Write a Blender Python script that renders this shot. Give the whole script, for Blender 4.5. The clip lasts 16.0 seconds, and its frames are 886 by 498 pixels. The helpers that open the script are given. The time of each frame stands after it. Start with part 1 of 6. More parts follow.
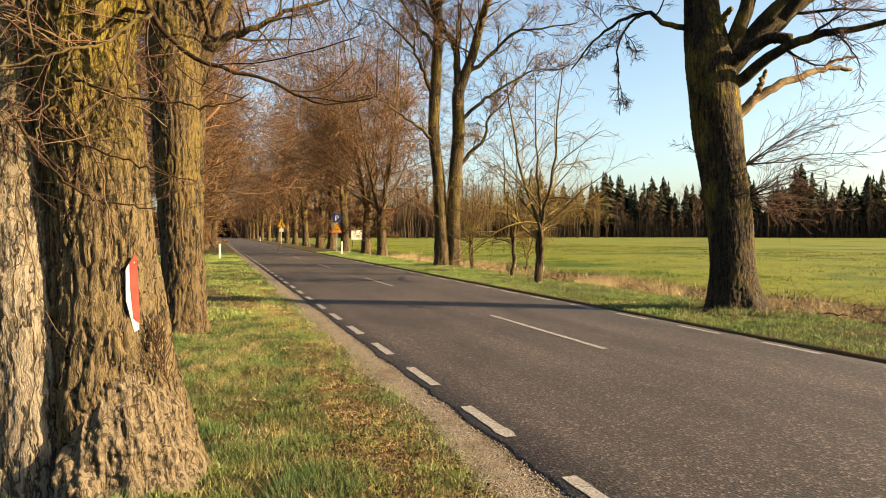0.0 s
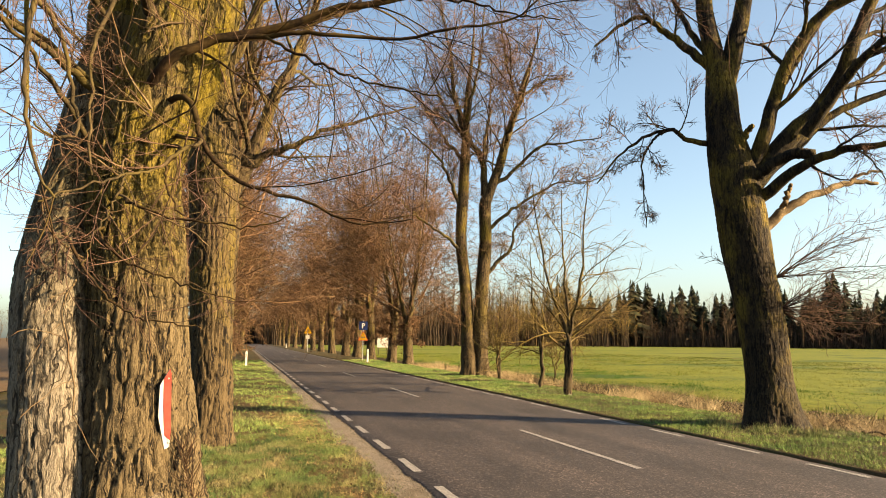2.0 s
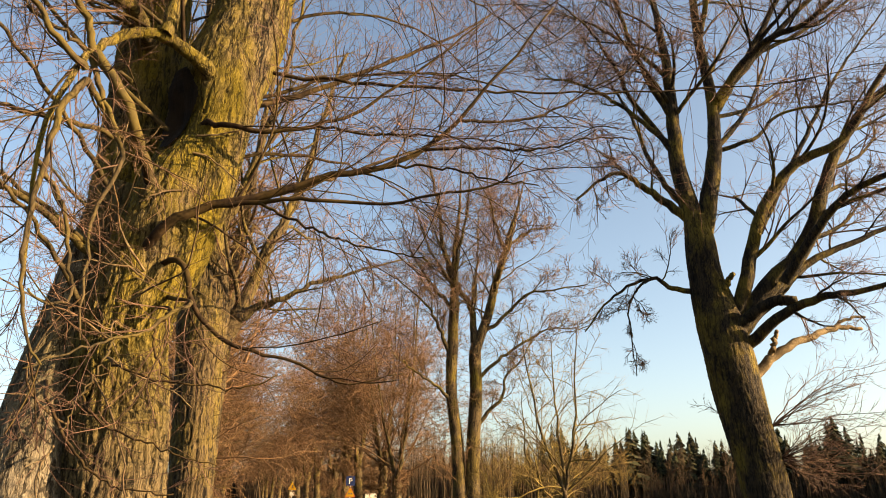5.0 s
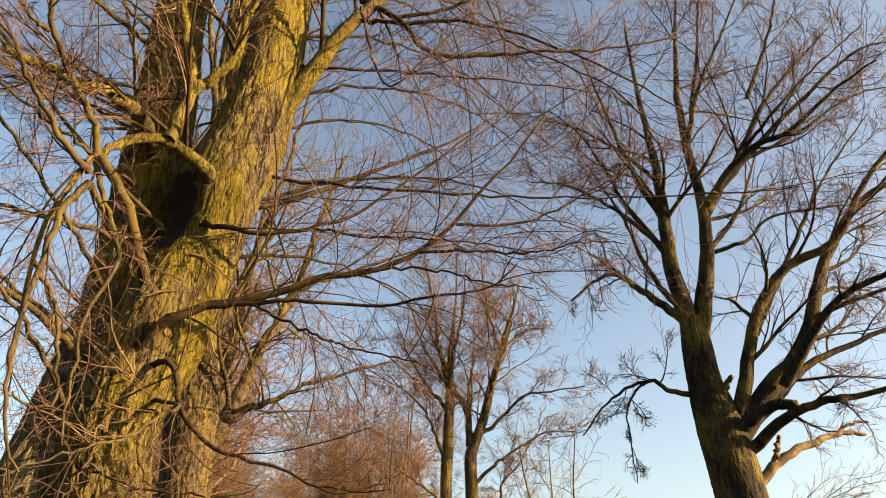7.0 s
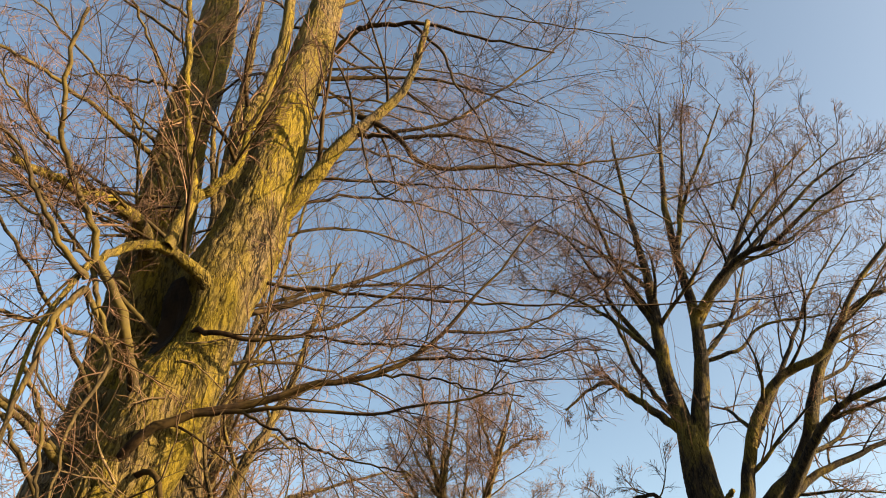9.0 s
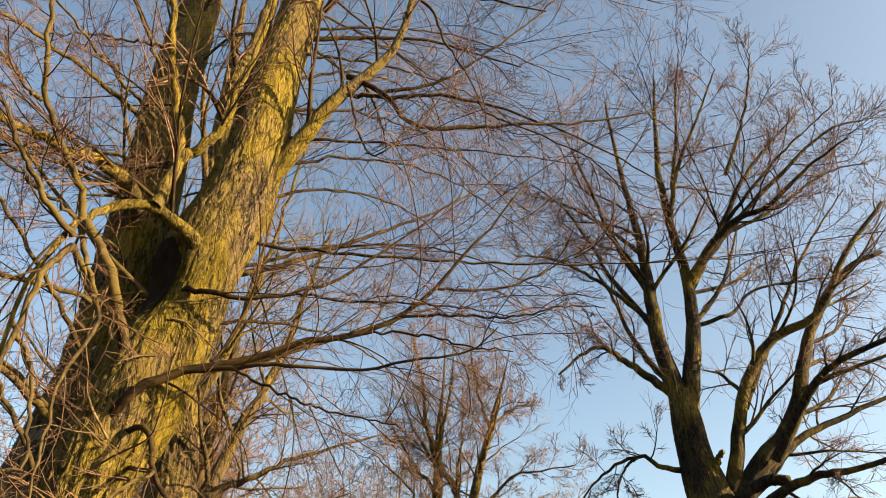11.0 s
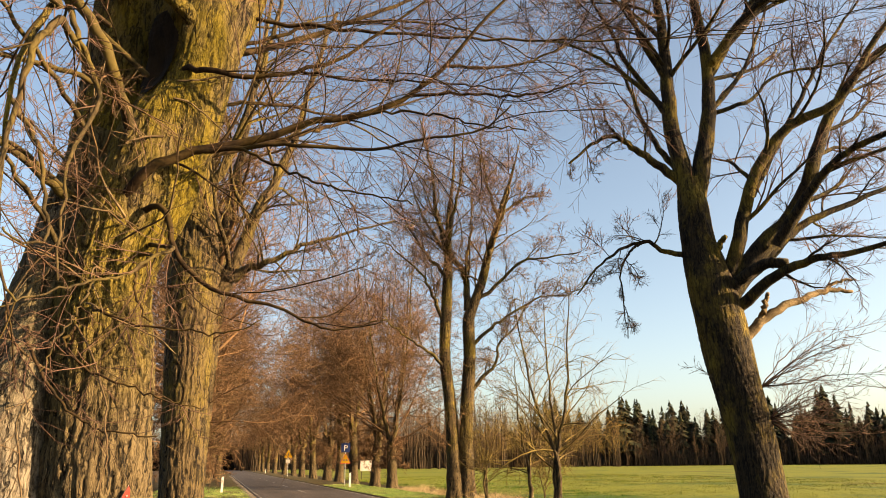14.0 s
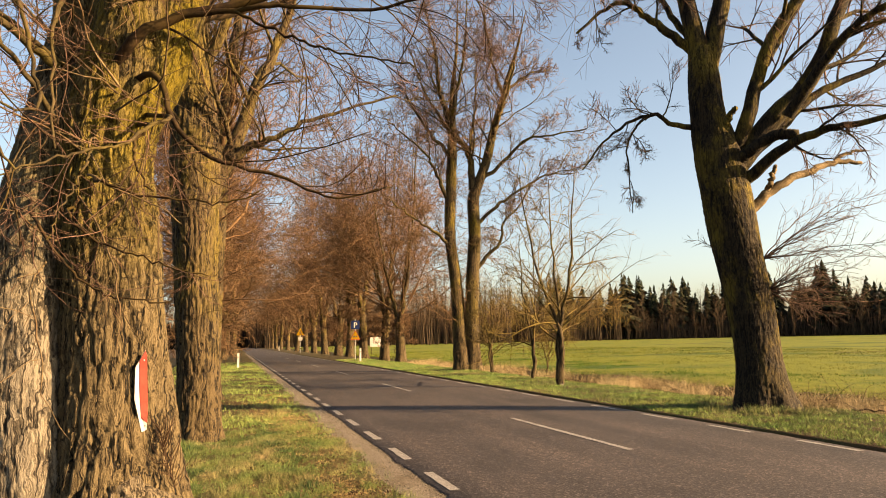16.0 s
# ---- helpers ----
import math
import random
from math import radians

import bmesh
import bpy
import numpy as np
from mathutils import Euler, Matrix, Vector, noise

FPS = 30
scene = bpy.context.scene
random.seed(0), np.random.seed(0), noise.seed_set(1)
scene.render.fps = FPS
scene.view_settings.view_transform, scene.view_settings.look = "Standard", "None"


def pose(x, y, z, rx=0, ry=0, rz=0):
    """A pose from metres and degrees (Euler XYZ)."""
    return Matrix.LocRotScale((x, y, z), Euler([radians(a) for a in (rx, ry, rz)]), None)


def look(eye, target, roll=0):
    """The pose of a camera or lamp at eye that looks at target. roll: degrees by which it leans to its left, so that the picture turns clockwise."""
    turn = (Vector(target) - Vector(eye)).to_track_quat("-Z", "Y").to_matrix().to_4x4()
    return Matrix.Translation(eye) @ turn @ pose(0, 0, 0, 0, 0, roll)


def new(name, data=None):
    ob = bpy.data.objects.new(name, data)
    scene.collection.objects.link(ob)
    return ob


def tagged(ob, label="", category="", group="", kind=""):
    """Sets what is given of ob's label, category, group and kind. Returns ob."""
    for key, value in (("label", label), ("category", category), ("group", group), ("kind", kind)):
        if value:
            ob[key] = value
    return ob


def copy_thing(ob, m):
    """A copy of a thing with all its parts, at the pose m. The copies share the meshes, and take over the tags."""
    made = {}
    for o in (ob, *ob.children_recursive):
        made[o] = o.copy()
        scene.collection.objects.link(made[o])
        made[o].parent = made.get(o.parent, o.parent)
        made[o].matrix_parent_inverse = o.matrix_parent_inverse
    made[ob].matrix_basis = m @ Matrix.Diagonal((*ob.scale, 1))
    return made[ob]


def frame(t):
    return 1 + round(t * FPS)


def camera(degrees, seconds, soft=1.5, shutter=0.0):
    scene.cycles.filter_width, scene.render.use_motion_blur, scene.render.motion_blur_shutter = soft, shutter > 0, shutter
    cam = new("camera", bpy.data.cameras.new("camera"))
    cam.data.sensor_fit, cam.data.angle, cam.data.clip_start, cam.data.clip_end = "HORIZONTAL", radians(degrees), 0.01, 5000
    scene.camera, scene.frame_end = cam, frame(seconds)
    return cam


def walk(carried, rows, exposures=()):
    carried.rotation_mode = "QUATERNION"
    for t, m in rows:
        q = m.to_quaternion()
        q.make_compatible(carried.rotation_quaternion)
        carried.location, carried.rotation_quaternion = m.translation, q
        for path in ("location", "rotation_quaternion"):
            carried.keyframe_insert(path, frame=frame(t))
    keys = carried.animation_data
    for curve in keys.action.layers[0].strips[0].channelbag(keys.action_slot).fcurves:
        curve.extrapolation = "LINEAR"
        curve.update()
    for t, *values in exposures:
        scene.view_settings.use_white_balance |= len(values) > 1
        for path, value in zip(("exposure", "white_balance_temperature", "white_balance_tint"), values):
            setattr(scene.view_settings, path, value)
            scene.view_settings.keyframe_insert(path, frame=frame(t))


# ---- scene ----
DEG = 64.27
cam = camera(DEG, 16.0, soft=1.0)


def view(x, y, z, yaw, pitch, roll):
    """Camera pose: turned left by yaw, up by pitch, leaning right by roll."""
    return pose(x, y, z, 0, 0, yaw) @ pose(0, 0, 0, 90 + pitch) @ pose(0, 0, 0, 0, 0, -roll)


walk(cam, [
    (0, view(0.000, 0.000, 1.620, -17.93, -1.27, 0.00)),
    (0.5, view(-0.018, -0.010, 1.633, -17.35, 0.99, -0.31)),
    (1, view(-0.034, -0.004, 1.645, -16.44, 2.76, -0.42)),
    (1.5, view(-0.043, -0.008, 1.664, -15.92, 4.99, -0.49)),
    (2, view(-0.052, -0.027, 1.686, -15.78, 7.43, -0.45)),
    (2.5, view(-0.053, -0.053, 1.697, -16.16, 9.87, -0.17)),
    (3, view(-0.051, -0.065, 1.709, -15.90, 11.48, -0.21)),
    (3.5, view(-0.055, -0.072, 1.720, -15.95, 13.39, -0.10)),
    (4, view(-0.056, -0.099, 1.729, -16.24, 15.46, 0.17)),
    (5.25, view(-0.051, -0.115, 1.754, -16.70, 20.20, 0.40)),
    (6.5, view(-0.044, -0.127, 1.773, -17.06, 24.82, 0.55)),
    (7, view(-0.045, -0.132, 1.769, -17.01, 27.28, 0.15)),
    (7.5, view(-0.046, -0.155, 1.769, -16.72, 29.52, -0.17)),
    (8, view(-0.050, -0.174, 1.764, -16.83, 31.72, -0.28)),
    (8.5, view(-0.054, -0.185, 1.756, -17.32, 34.48, -0.02)),
    (9.2, view(-0.045, -0.190, 1.735, -17.75, 36.20, 0.25)),
    (9.8, view(-0.030, -0.185, 1.710, -18.15, 36.70, 0.50)),
    (10.4, view(-0.010, -0.168, 1.683, -18.30, 35.90, 0.68)),
    (11, view(0.011, -0.147, 1.661, -18.08, 33.52, 0.73)),
    (11.5, view(0.017, -0.143, 1.663, -17.21, 30.46, 0.32)),
    (12, view(0.014, -0.134, 1.663, -17.09, 28.29, 0.28)),
    (12.5, view(0.003, -0.114, 1.651, -17.29, 25.73, 0.82)),
    (13, view(0.017, -0.091, 1.649, -16.98, 23.04, 0.56)),
    (13.5, view(0.026, -0.054, 1.632, -16.96, 20.10, 0.60)),
    (14, view(0.033, -0.025, 1.605, -17.05, 16.92, 0.55)),
    (14.5, view(0.042, -0.002, 1.578, -16.97, 14.24, 0.96)),
    (15, view(0.044, -0.000, 1.556, -16.56, 11.89, 1.05)),
    (15.5, view(0.051, 0.018, 1.544, -16.31, 9.38, 1.00)),
    (16, view(0.052, 0.034, 1.522, -16.51, 7.33, 1.23)),
], exposures=[(0, 2.43, 7400, 2.0), (2.5, 2.45, 7620, 4.0), (4.5, 2.42, 8000, 6.5), (7.0, 2.41, 8300, 7.5), (8.5, 2.42, 7900, 3.0), (11, 2.48, 7950, 2.5), (13.5, 2.41, 8200, 7.0), (15.5, 2.37, 8550, 10.0), (16, 2.36, 8650, 10.5)])

# ---- light ----
SUN_AZ, SUN_EL = 120.0, 19.0
world = bpy.data.worlds.new("sky")
scene.world = world
world.use_nodes = True
sky = world.node_tree.nodes.new("ShaderNodeTexSky")
sky.sky_type, sky.sun_disc = "NISHITA", False
sky.sun_elevation, sky.sun_rotation = radians(SUN_EL), radians(SUN_AZ)
sky.altitude, sky.air_density, sky.dust_density, sky.ozone_density = 1600, 1.0, 9.0, 1.7
back = world.node_tree.nodes["Background"]
back.inputs["Strength"].default_value = 0.064
world.node_tree.links.new(sky.outputs[0], back.inputs["Color"])
sun_data = bpy.data.lights.new("sun", "SUN")
sun_data.energy, sun_data.angle, sun_data.color = 5.0, radians(0.55), (1.0, 0.735, 0.485)
sun = new("sun", sun_data)
to_sun = Vector((math.sin(radians(SUN_AZ)) * math.cos(radians(SUN_EL)), math.cos(radians(SUN_AZ)) * math.cos(radians(SUN_EL)), math.sin(radians(SUN_EL))))
sun.matrix_world = look(to_sun * 60, (0, 0, 0))


# ---- materials ----
def nodes_of(name):
    m = bpy.data.materials.new(name)
    m.use_nodes = True
    return m, m.node_tree.nodes, m.node_tree.links, m.node_tree.nodes["Principled BSDF"]


def ramp(nodes, stops):
    r = nodes.new("ShaderNodeValToRGB")
    while len(r.color_ramp.elements) < len(stops):
        r.color_ramp.elements.new(0.5)
    for e, (p, c) in zip(r.color_ramp.elements, stops):
        e.position, e.color = p, (*c, 1)
    return r


def mixer(nodes, links, fac, a, b, mode="MIX"):
    m = nodes.new("ShaderNodeMix")
    m.data_type, m.blend_type = "RGBA", mode
    for sock, v in ((m.inputs[0], fac), (m.inputs[6], a), (m.inputs[7], b)):
        if isinstance(v, (int, float)):
            sock.default_value = v
        elif isinstance(v, tuple):
            sock.default_value = (*v, 1)
        else:
            links.new(v, sock)
    return m.outputs[2]


def coords(nodes, links, scale=(1, 1, 1)):
    t, m = nodes.new("ShaderNodeTexCoord"), nodes.new("ShaderNodeMapping")
    m.inputs["Scale"].default_value = scale
    links.new(t.outputs["Object"], m.inputs["Vector"])
    return m.outputs["Vector"]


def noise_tex(nodes, links, vec, scale, detail=4.0, rough=0.6, warp=0.0):
    n = nodes.new("ShaderNodeTexNoise")
    n.inputs["Scale"].default_value, n.inputs["Detail"].default_value = scale, detail
    n.inputs["Roughness"].default_value, n.inputs["Distortion"].default_value = rough, warp
    links.new(vec, n.inputs["Vector"])
    return n.outputs["Fac"]


def bump(nodes, links, shader, height, strength, distance):
    b = nodes.new("ShaderNodeBump")
    b.inputs["Strength"].default_value, b.inputs["Distance"].default_value = strength, distance
    links.new(height, b.inputs["Height"])
    links.new(b.outputs[0], shader.inputs["Normal"])


def surface(name, stops, scale, second, second_scale, rough=0.85, relief=0.01, stretch=(1, 1, 1), per_island=0.0, per_object=0.0, low=0.45, high=0.62):
    """Fine grain through a ramp, with patches of a second colour over it."""
    m, nodes, links, shader = nodes_of(name)
    vec = coords(nodes, links, stretch)
    fine = noise_tex(nodes, links, vec, scale, 6.0, 0.65)
    col = ramp(nodes, stops)
    links.new(fine, col.inputs[0])
    patch = noise_tex(nodes, links, coords(nodes, links), second_scale, 4.0, 0.6, 0.4)
    mask = ramp(nodes, [(low, (0, 0, 0)), (high, (1, 1, 1))])
    links.new(patch, mask.inputs[0])
    out = mixer(nodes, links, mask.outputs[0], col.outputs[0], second)
    if per_island or per_object:
        src = nodes.new("ShaderNodeNewGeometry") if per_island else nodes.new("ShaderNodeObjectInfo")
        hsv = nodes.new("ShaderNodeHueSaturation")
        span = nodes.new("ShaderNodeMapRange")
        amount = per_island or per_object
        span.inputs["To Min"].default_value, span.inputs["To Max"].default_value = 1 - amount, 1 + amount
        links.new(src.outputs["Random Per Island" if per_island else "Random"], span.inputs["Value"])
        links.new(span.outputs[0], hsv.inputs["Value"])
        links.new(out, hsv.inputs["Color"])
        out = hsv.outputs[0]
    links.new(out, shader.inputs["Base Color"])
    shader.inputs["Roughness"].default_value = rough
    shader.inputs["Specular IOR Level"].default_value = 0.5 if rough < 0.6 else 0.12
    if relief:
        bump(nodes, links, shader, fine, 0.8, relief)
    return m


def bark(name, dark, mid, light, moss, moss_low, moss_high, scale=9.0, relief=0.02, moss_from=-9.0):
    """Furrowed bark: upright plates parted by dark cracks, patches of moss or lichen."""
    m, nodes, links, shader = nodes_of(name)
    t = nodes.new("ShaderNodeTexCoord")
    drift = nodes.new("ShaderNodeTexNoise")
    drift.inputs["Scale"].default_value, drift.inputs["Detail"].default_value = scale * 0.5, 3.0
    links.new(t.outputs["Object"], drift.inputs["Vector"])
    shift = nodes.new("ShaderNodeVectorMath")
    shift.operation = "MULTIPLY_ADD"
    links.new(drift.outputs["Color"], shift.inputs[0])
    shift.inputs[1].default_value = (1.3 / scale, 1.3 / scale, 2.6 / scale)
    links.new(t.outputs["Object"], shift.inputs[2])
    squash = nodes.new("ShaderNodeMapping")
    squash.inputs["Scale"].default_value = (1, 1, 0.12)
    links.new(shift.outputs[0], squash.inputs["Vector"])
    heights = []
    for factor, reach in ((0.62, 0.06), (1.7, 0.085)):
        crack = nodes.new("ShaderNodeMath")
        crack.operation = "SUBTRACT"
        links.new(noise_tex(nodes, links, squash.outputs[0], scale * factor, 2.5, 0.55, 0.3), crack.inputs[0])
        crack.inputs[1].default_value = 0.5
        near = nodes.new("ShaderNodeMath")
        near.operation = "ABSOLUTE"
        links.new(crack.outputs[0], near.inputs[0])
        span = nodes.new("ShaderNodeMapRange")
        span.interpolation_type = "SMOOTHSTEP"
        span.inputs["From Max"].default_value = reach
        links.new(near.outputs[0], span.inputs["Value"])
        fade = nodes.new("ShaderNodeMapRange")
        fade.inputs["From Min"].default_value, fade.inputs["From Max"].default_value = 0.47, 0.70
        links.new(noise_tex(nodes, links, squash.outputs[0], scale * factor * 0.8, 3.0, 0.6), fade.inputs["Value"])
        heal = nodes.new("ShaderNodeMath")
        heal.operation = "MAXIMUM"
        links.new(span.outputs[0], heal.inputs[0])
        links.new(fade.outputs[0], heal.inputs[1])
        heights.append(heal.outputs[0])
    fine = noise_tex(nodes, links, coords(nodes, links, (1, 1, 0.4)), scale * 6, 5.0, 0.72)

    def weigh(a, w, rest):
        n = nodes.new("ShaderNodeMath")
        n.operation = "MULTIPLY_ADD"
        links.new(a, n.inputs[0])
        n.inputs[1].default_value = w
        if isinstance(rest, float):
            n.inputs[2].default_value = rest
        else:
            links.new(rest, n.inputs[2])
        return n.outputs[0]

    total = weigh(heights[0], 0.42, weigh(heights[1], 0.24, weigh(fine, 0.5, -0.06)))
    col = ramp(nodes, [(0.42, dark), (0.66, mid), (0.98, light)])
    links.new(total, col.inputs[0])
    patch = noise_tex(nodes, links, coords(nodes, links, (1, 1, 0.5)), 1.6, 6.0, 0.68)
    mask = ramp(nodes, [(moss_low, (0, 0, 0)), (moss_high, (1, 1, 1))])
    links.new(patch, mask.inputs[0])
    split = nodes.new("ShaderNodeSeparateXYZ")
    links.new(t.outputs["Object"], split.inputs[0])
    rise = nodes.new("ShaderNodeMapRange")
    rise.inputs["From Min"].default_value, rise.inputs["From Max"].default_value = moss_from, moss_from + 1.6
    links.new(split.outputs["Z"], rise.inputs["Value"])
    grown = nodes.new("ShaderNodeMath")
    grown.operation = "MULTIPLY"
    links.new(mask.outputs[0], grown.inputs[0])
    links.new(rise.outputs[0], grown.inputs[1])
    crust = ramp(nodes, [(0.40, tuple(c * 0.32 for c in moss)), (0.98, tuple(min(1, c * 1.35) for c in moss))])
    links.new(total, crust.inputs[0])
    out = mixer(nodes, links, grown.outputs[0], col.outputs[0], crust.outputs[0])
    links.new(out, shader.inputs["Base Color"])
    shader.inputs["Roughness"].default_value = 0.9
    shader.inputs["Specular IOR Level"].default_value = 0.2
    bump(nodes, links, shader, total, 1.0, relief)
    return m


def plain(name, colour, rough=0.6, metal=0.0, grime=0.25):
    """Painted or bare material with faint grime."""
    return surface(name, [(0.3, tuple(c * (1 - grime) for c in colour)), (0.6, colour)], 18, tuple(c * (1 - grime) for c in colour), 3.0, rough, 0.0005)


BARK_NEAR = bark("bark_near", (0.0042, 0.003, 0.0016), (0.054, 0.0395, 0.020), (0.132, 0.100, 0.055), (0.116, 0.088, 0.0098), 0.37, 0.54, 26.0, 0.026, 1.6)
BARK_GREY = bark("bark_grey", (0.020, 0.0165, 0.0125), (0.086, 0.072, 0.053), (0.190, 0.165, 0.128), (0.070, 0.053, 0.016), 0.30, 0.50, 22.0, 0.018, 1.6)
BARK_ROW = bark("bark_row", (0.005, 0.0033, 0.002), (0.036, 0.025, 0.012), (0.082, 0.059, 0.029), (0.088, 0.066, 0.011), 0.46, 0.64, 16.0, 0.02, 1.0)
# bark colour dropped near black to carry the shade on the stout tree
BARK_SHADED = bark("bark_shaded", (0.0016, 0.0011, 0.0008), (0.010, 0.0070, 0.0039), (0.036, 0.026, 0.013), (0.100, 0.074, 0.012), 0.48, 0.62, 18.0, 0.018, 0.2)
# one bough bark in two tones: dark as if shaded, pale as if sunlit
BOUGH_SHADED = surface("bough_shaded", [(0.35, (0.006, 0.0035, 0.002)), (0.65, (0.032, 0.019, 0.009))], 22, (0.038, 0.025, 0.007), 2.2, 0.85, 0.004, (1, 1, 0.4))
BOUGH_SUNLIT = surface("bough_sunlit", [(0.35, (0.012, 0.009, 0.0045)), (0.65, (0.055, 0.040, 0.020))], 22, (0.062, 0.047, 0.014), 2.2, 0.85, 0.006, (1, 1, 0.4))
SHOOT = surface("pale_shoot", [(0.35, (0.034, 0.024, 0.013)), (0.65, (0.115, 0.085, 0.048))], 14, (0.068, 0.043, 0.022), 2.5, 0.8, 0.002, per_island=0.3)
BARK_DEAD = surface("bark_dead", [(0.35, (0.075, 0.054, 0.03)), (0.65, (0.2025, 0.15, 0.0863))], 22, (0.0525, 0.0375, 0.0203), 3.0, 0.85, 0.004)
TWIG = surface("twig", [(0.35, (0.017, 0.0085, 0.0045)), (0.65, (0.047, 0.026, 0.0135))], 3.0, (0.028, 0.017, 0.009), 0.7, 0.75, 0, per_island=0.25)
TWIG_TAN = surface("twig_tan", [(0.35, (0.026, 0.016, 0.007)), (0.65, (0.080, 0.052, 0.022))], 3.0, (0.06, 0.044, 0.012), 0.6, 0.75, 0, per_island=0.35)
TWIG_OLIVE = surface("twig_olive", [(0.35, (0.042, 0.030, 0.009)), (0.65, (0.13, 0.097, 0.028))], 3.0, (0.07, 0.045, 0.018), 0.8, 0.75, 0, per_island=0.35)
TWIG_RED = surface("twig_red", [(0.35, (0.046, 0.025, 0.0135)), (0.65, (0.128, 0.074, 0.038))], 3.0, (0.078, 0.047, 0.024), 0.5, 0.75, 0, per_island=0.4)
TWIG_NEAR = surface("twig_near", [(0.35, (0.026, 0.0145, 0.011)), (0.65, (0.088, 0.050, 0.036))], 3.0, (0.115, 0.072, 0.046), 0.6, 0.7, 0, per_island=0.5)
TWIG_DARK = surface("twig_dark", [(0.35, (0.038, 0.020, 0.013)), (0.65, (0.120, 0.066, 0.040))], 3.0, (0.070, 0.040, 0.024), 0.7, 0.75, 0, per_island=0.3)
# near black, stands for the shade inside the trunk hollow
HOLLOW_SHADE = surface("hollow_shade", [(0.35, (0.0022, 0.0015, 0.001)), (0.65, (0.010, 0.0065, 0.004))], 24, (0.016, 0.010, 0.005), 4.0, 0.95, 0.02, (1, 1, 0.25))
ROTTEN_RED = surface("rotten_branch", [(0.35, (0.018, 0.009, 0.005)), (0.65, (0.075, 0.040, 0.022))], 20, (0.040, 0.024, 0.014), 3.0, 0.9, 0.006)
BARK_BURL = bark("bark_burl", (0.020, 0.0150, 0.0095), (0.074, 0.058, 0.038), (0.148, 0.120, 0.083), (0.095, 0.072, 0.040), 0.52, 0.7, 30.0, 0.016)
GRASS_SOIL = surface("grass_soil", [(0.3, (0.012, 0.015, 0.004)), (0.5, (0.036, 0.034, 0.011)), (0.7, (0.085, 0.062, 0.027))], 26, (0.050, 0.031, 0.014), 0.9, 0.95, 0.03)
GRASS = surface("grass_blades", [(0.35, (0.038, 0.072, 0.023)), (0.62, (0.116, 0.140, 0.044))], 2.4, (0.200, 0.155, 0.082), 1.4, 0.7, 0, per_island=0.75, low=0.49, high=0.65)
VERGE = surface("verge_blades", [(0.35, (0.060, 0.118, 0.030)), (0.62, (0.158, 0.198, 0.056))], 0.9, (0.220, 0.185, 0.090), 0.5, 0.7, 0, per_island=0.6, low=0.54, high=0.72)
STRAW = surface("straw", [(0.35, (0.22, 0.165, 0.088)), (0.65, (0.40, 0.315, 0.185))], 2.0, (0.13, 0.085, 0.043), 0.9, 0.7, 0, per_island=0.5, low=0.5, high=0.62)
MATTED = surface("matted_straw", [(0.35, (0.1595, 0.1015, 0.0435)), (0.65, (0.4205, 0.2972, 0.145))], 2.0, (0.1087, 0.0609, 0.0261), 1.3, 0.75, 0, per_island=0.55, low=0.46, high=0.6)
TUFT = surface("tuft_blades", [(0.35, (0.013, 0.038, 0.016)), (0.65, (0.050, 0.084, 0.026))], 1.6, (0.095, 0.095, 0.036), 1.0, 0.8, 0, per_island=0.6)
LITTER = surface("leaf_litter", [(0.35, (0.026, 0.0145, 0.0075)), (0.65, (0.085, 0.052, 0.027))], 9.0, (0.050, 0.031, 0.017), 2.0, 0.85, 0, per_island=0.55)
CROP = surface("crop_field", [(0.3, (0.031, 0.050, 0.004)), (0.5, (0.094, 0.106, 0.008)), (0.7, (0.142, 0.132, 0.017))], 7, (0.026, 0.052, 0.006), 0.10, 0.9, 0.02, (1, 0.35, 1), low=0.53, high=0.64)
CROP_BLADE = surface("crop_blades", [(0.35, (0.028, 0.058, 0.004)), (0.62, (0.080, 0.098, 0.006))], 0.4, (0.115, 0.090, 0.019), 0.35, 0.6, 0, per_island=0.4, low=0.5, high=0.75)
SOIL = surface("ploughed_soil", [(0.35, (0.0488, 0.03, 0.0173)), (0.65, (0.09, 0.0592, 0.0345))], 5, (0.0698, 0.0488, 0.0248), 0.12, 0.95, 0.05, (1, 0.25, 1))
GRAVEL = surface("gravel", [(0.36, (0.022, 0.018, 0.0145)), (0.5, (0.090, 0.075, 0.061)), (0.62, (0.215, 0.185, 0.150))], 75, (0.075, 0.058, 0.040), 1.6, 0.95, 0.018, low=0.52, high=0.66)
STONE = surface("pebble", [(0.35, (0.060, 0.050, 0.041)), (0.65, (0.165, 0.145, 0.122))], 30, (0.09, 0.073, 0.055), 9, 0.9, 0, per_island=0.55)
WHITE_LINE = surface("road_paint", [(0.40, (0.05, 0.046, 0.043)), (0.50, (0.20, 0.19, 0.18)), (0.6, (0.26, 0.25, 0.24))], 60, (0.15, 0.14, 0.13), 5, 0.7, 0.002)
WHITE = plain("white_paint", (0.4125, 0.39, 0.3675), 0.8)
WASH = plain("whitewash", (0.225, 0.21, 0.1875), 0.85, 0, 0.4)
RED = plain("red_paint", (0.20, 0.036, 0.027), 0.85, 0, 0.4)
BLUE = plain("blue_sign", (0.003, 0.010, 0.050), 0.8)
YELLOW = plain("yellow_sign", (0.195, 0.105, 0.0034), 0.8)
BLACK = plain("black_plastic", (0.015, 0.015, 0.0165), 0.5)
GALVANISED = plain("galvanised_steel", (0.24, 0.2475, 0.2475), 0.5)
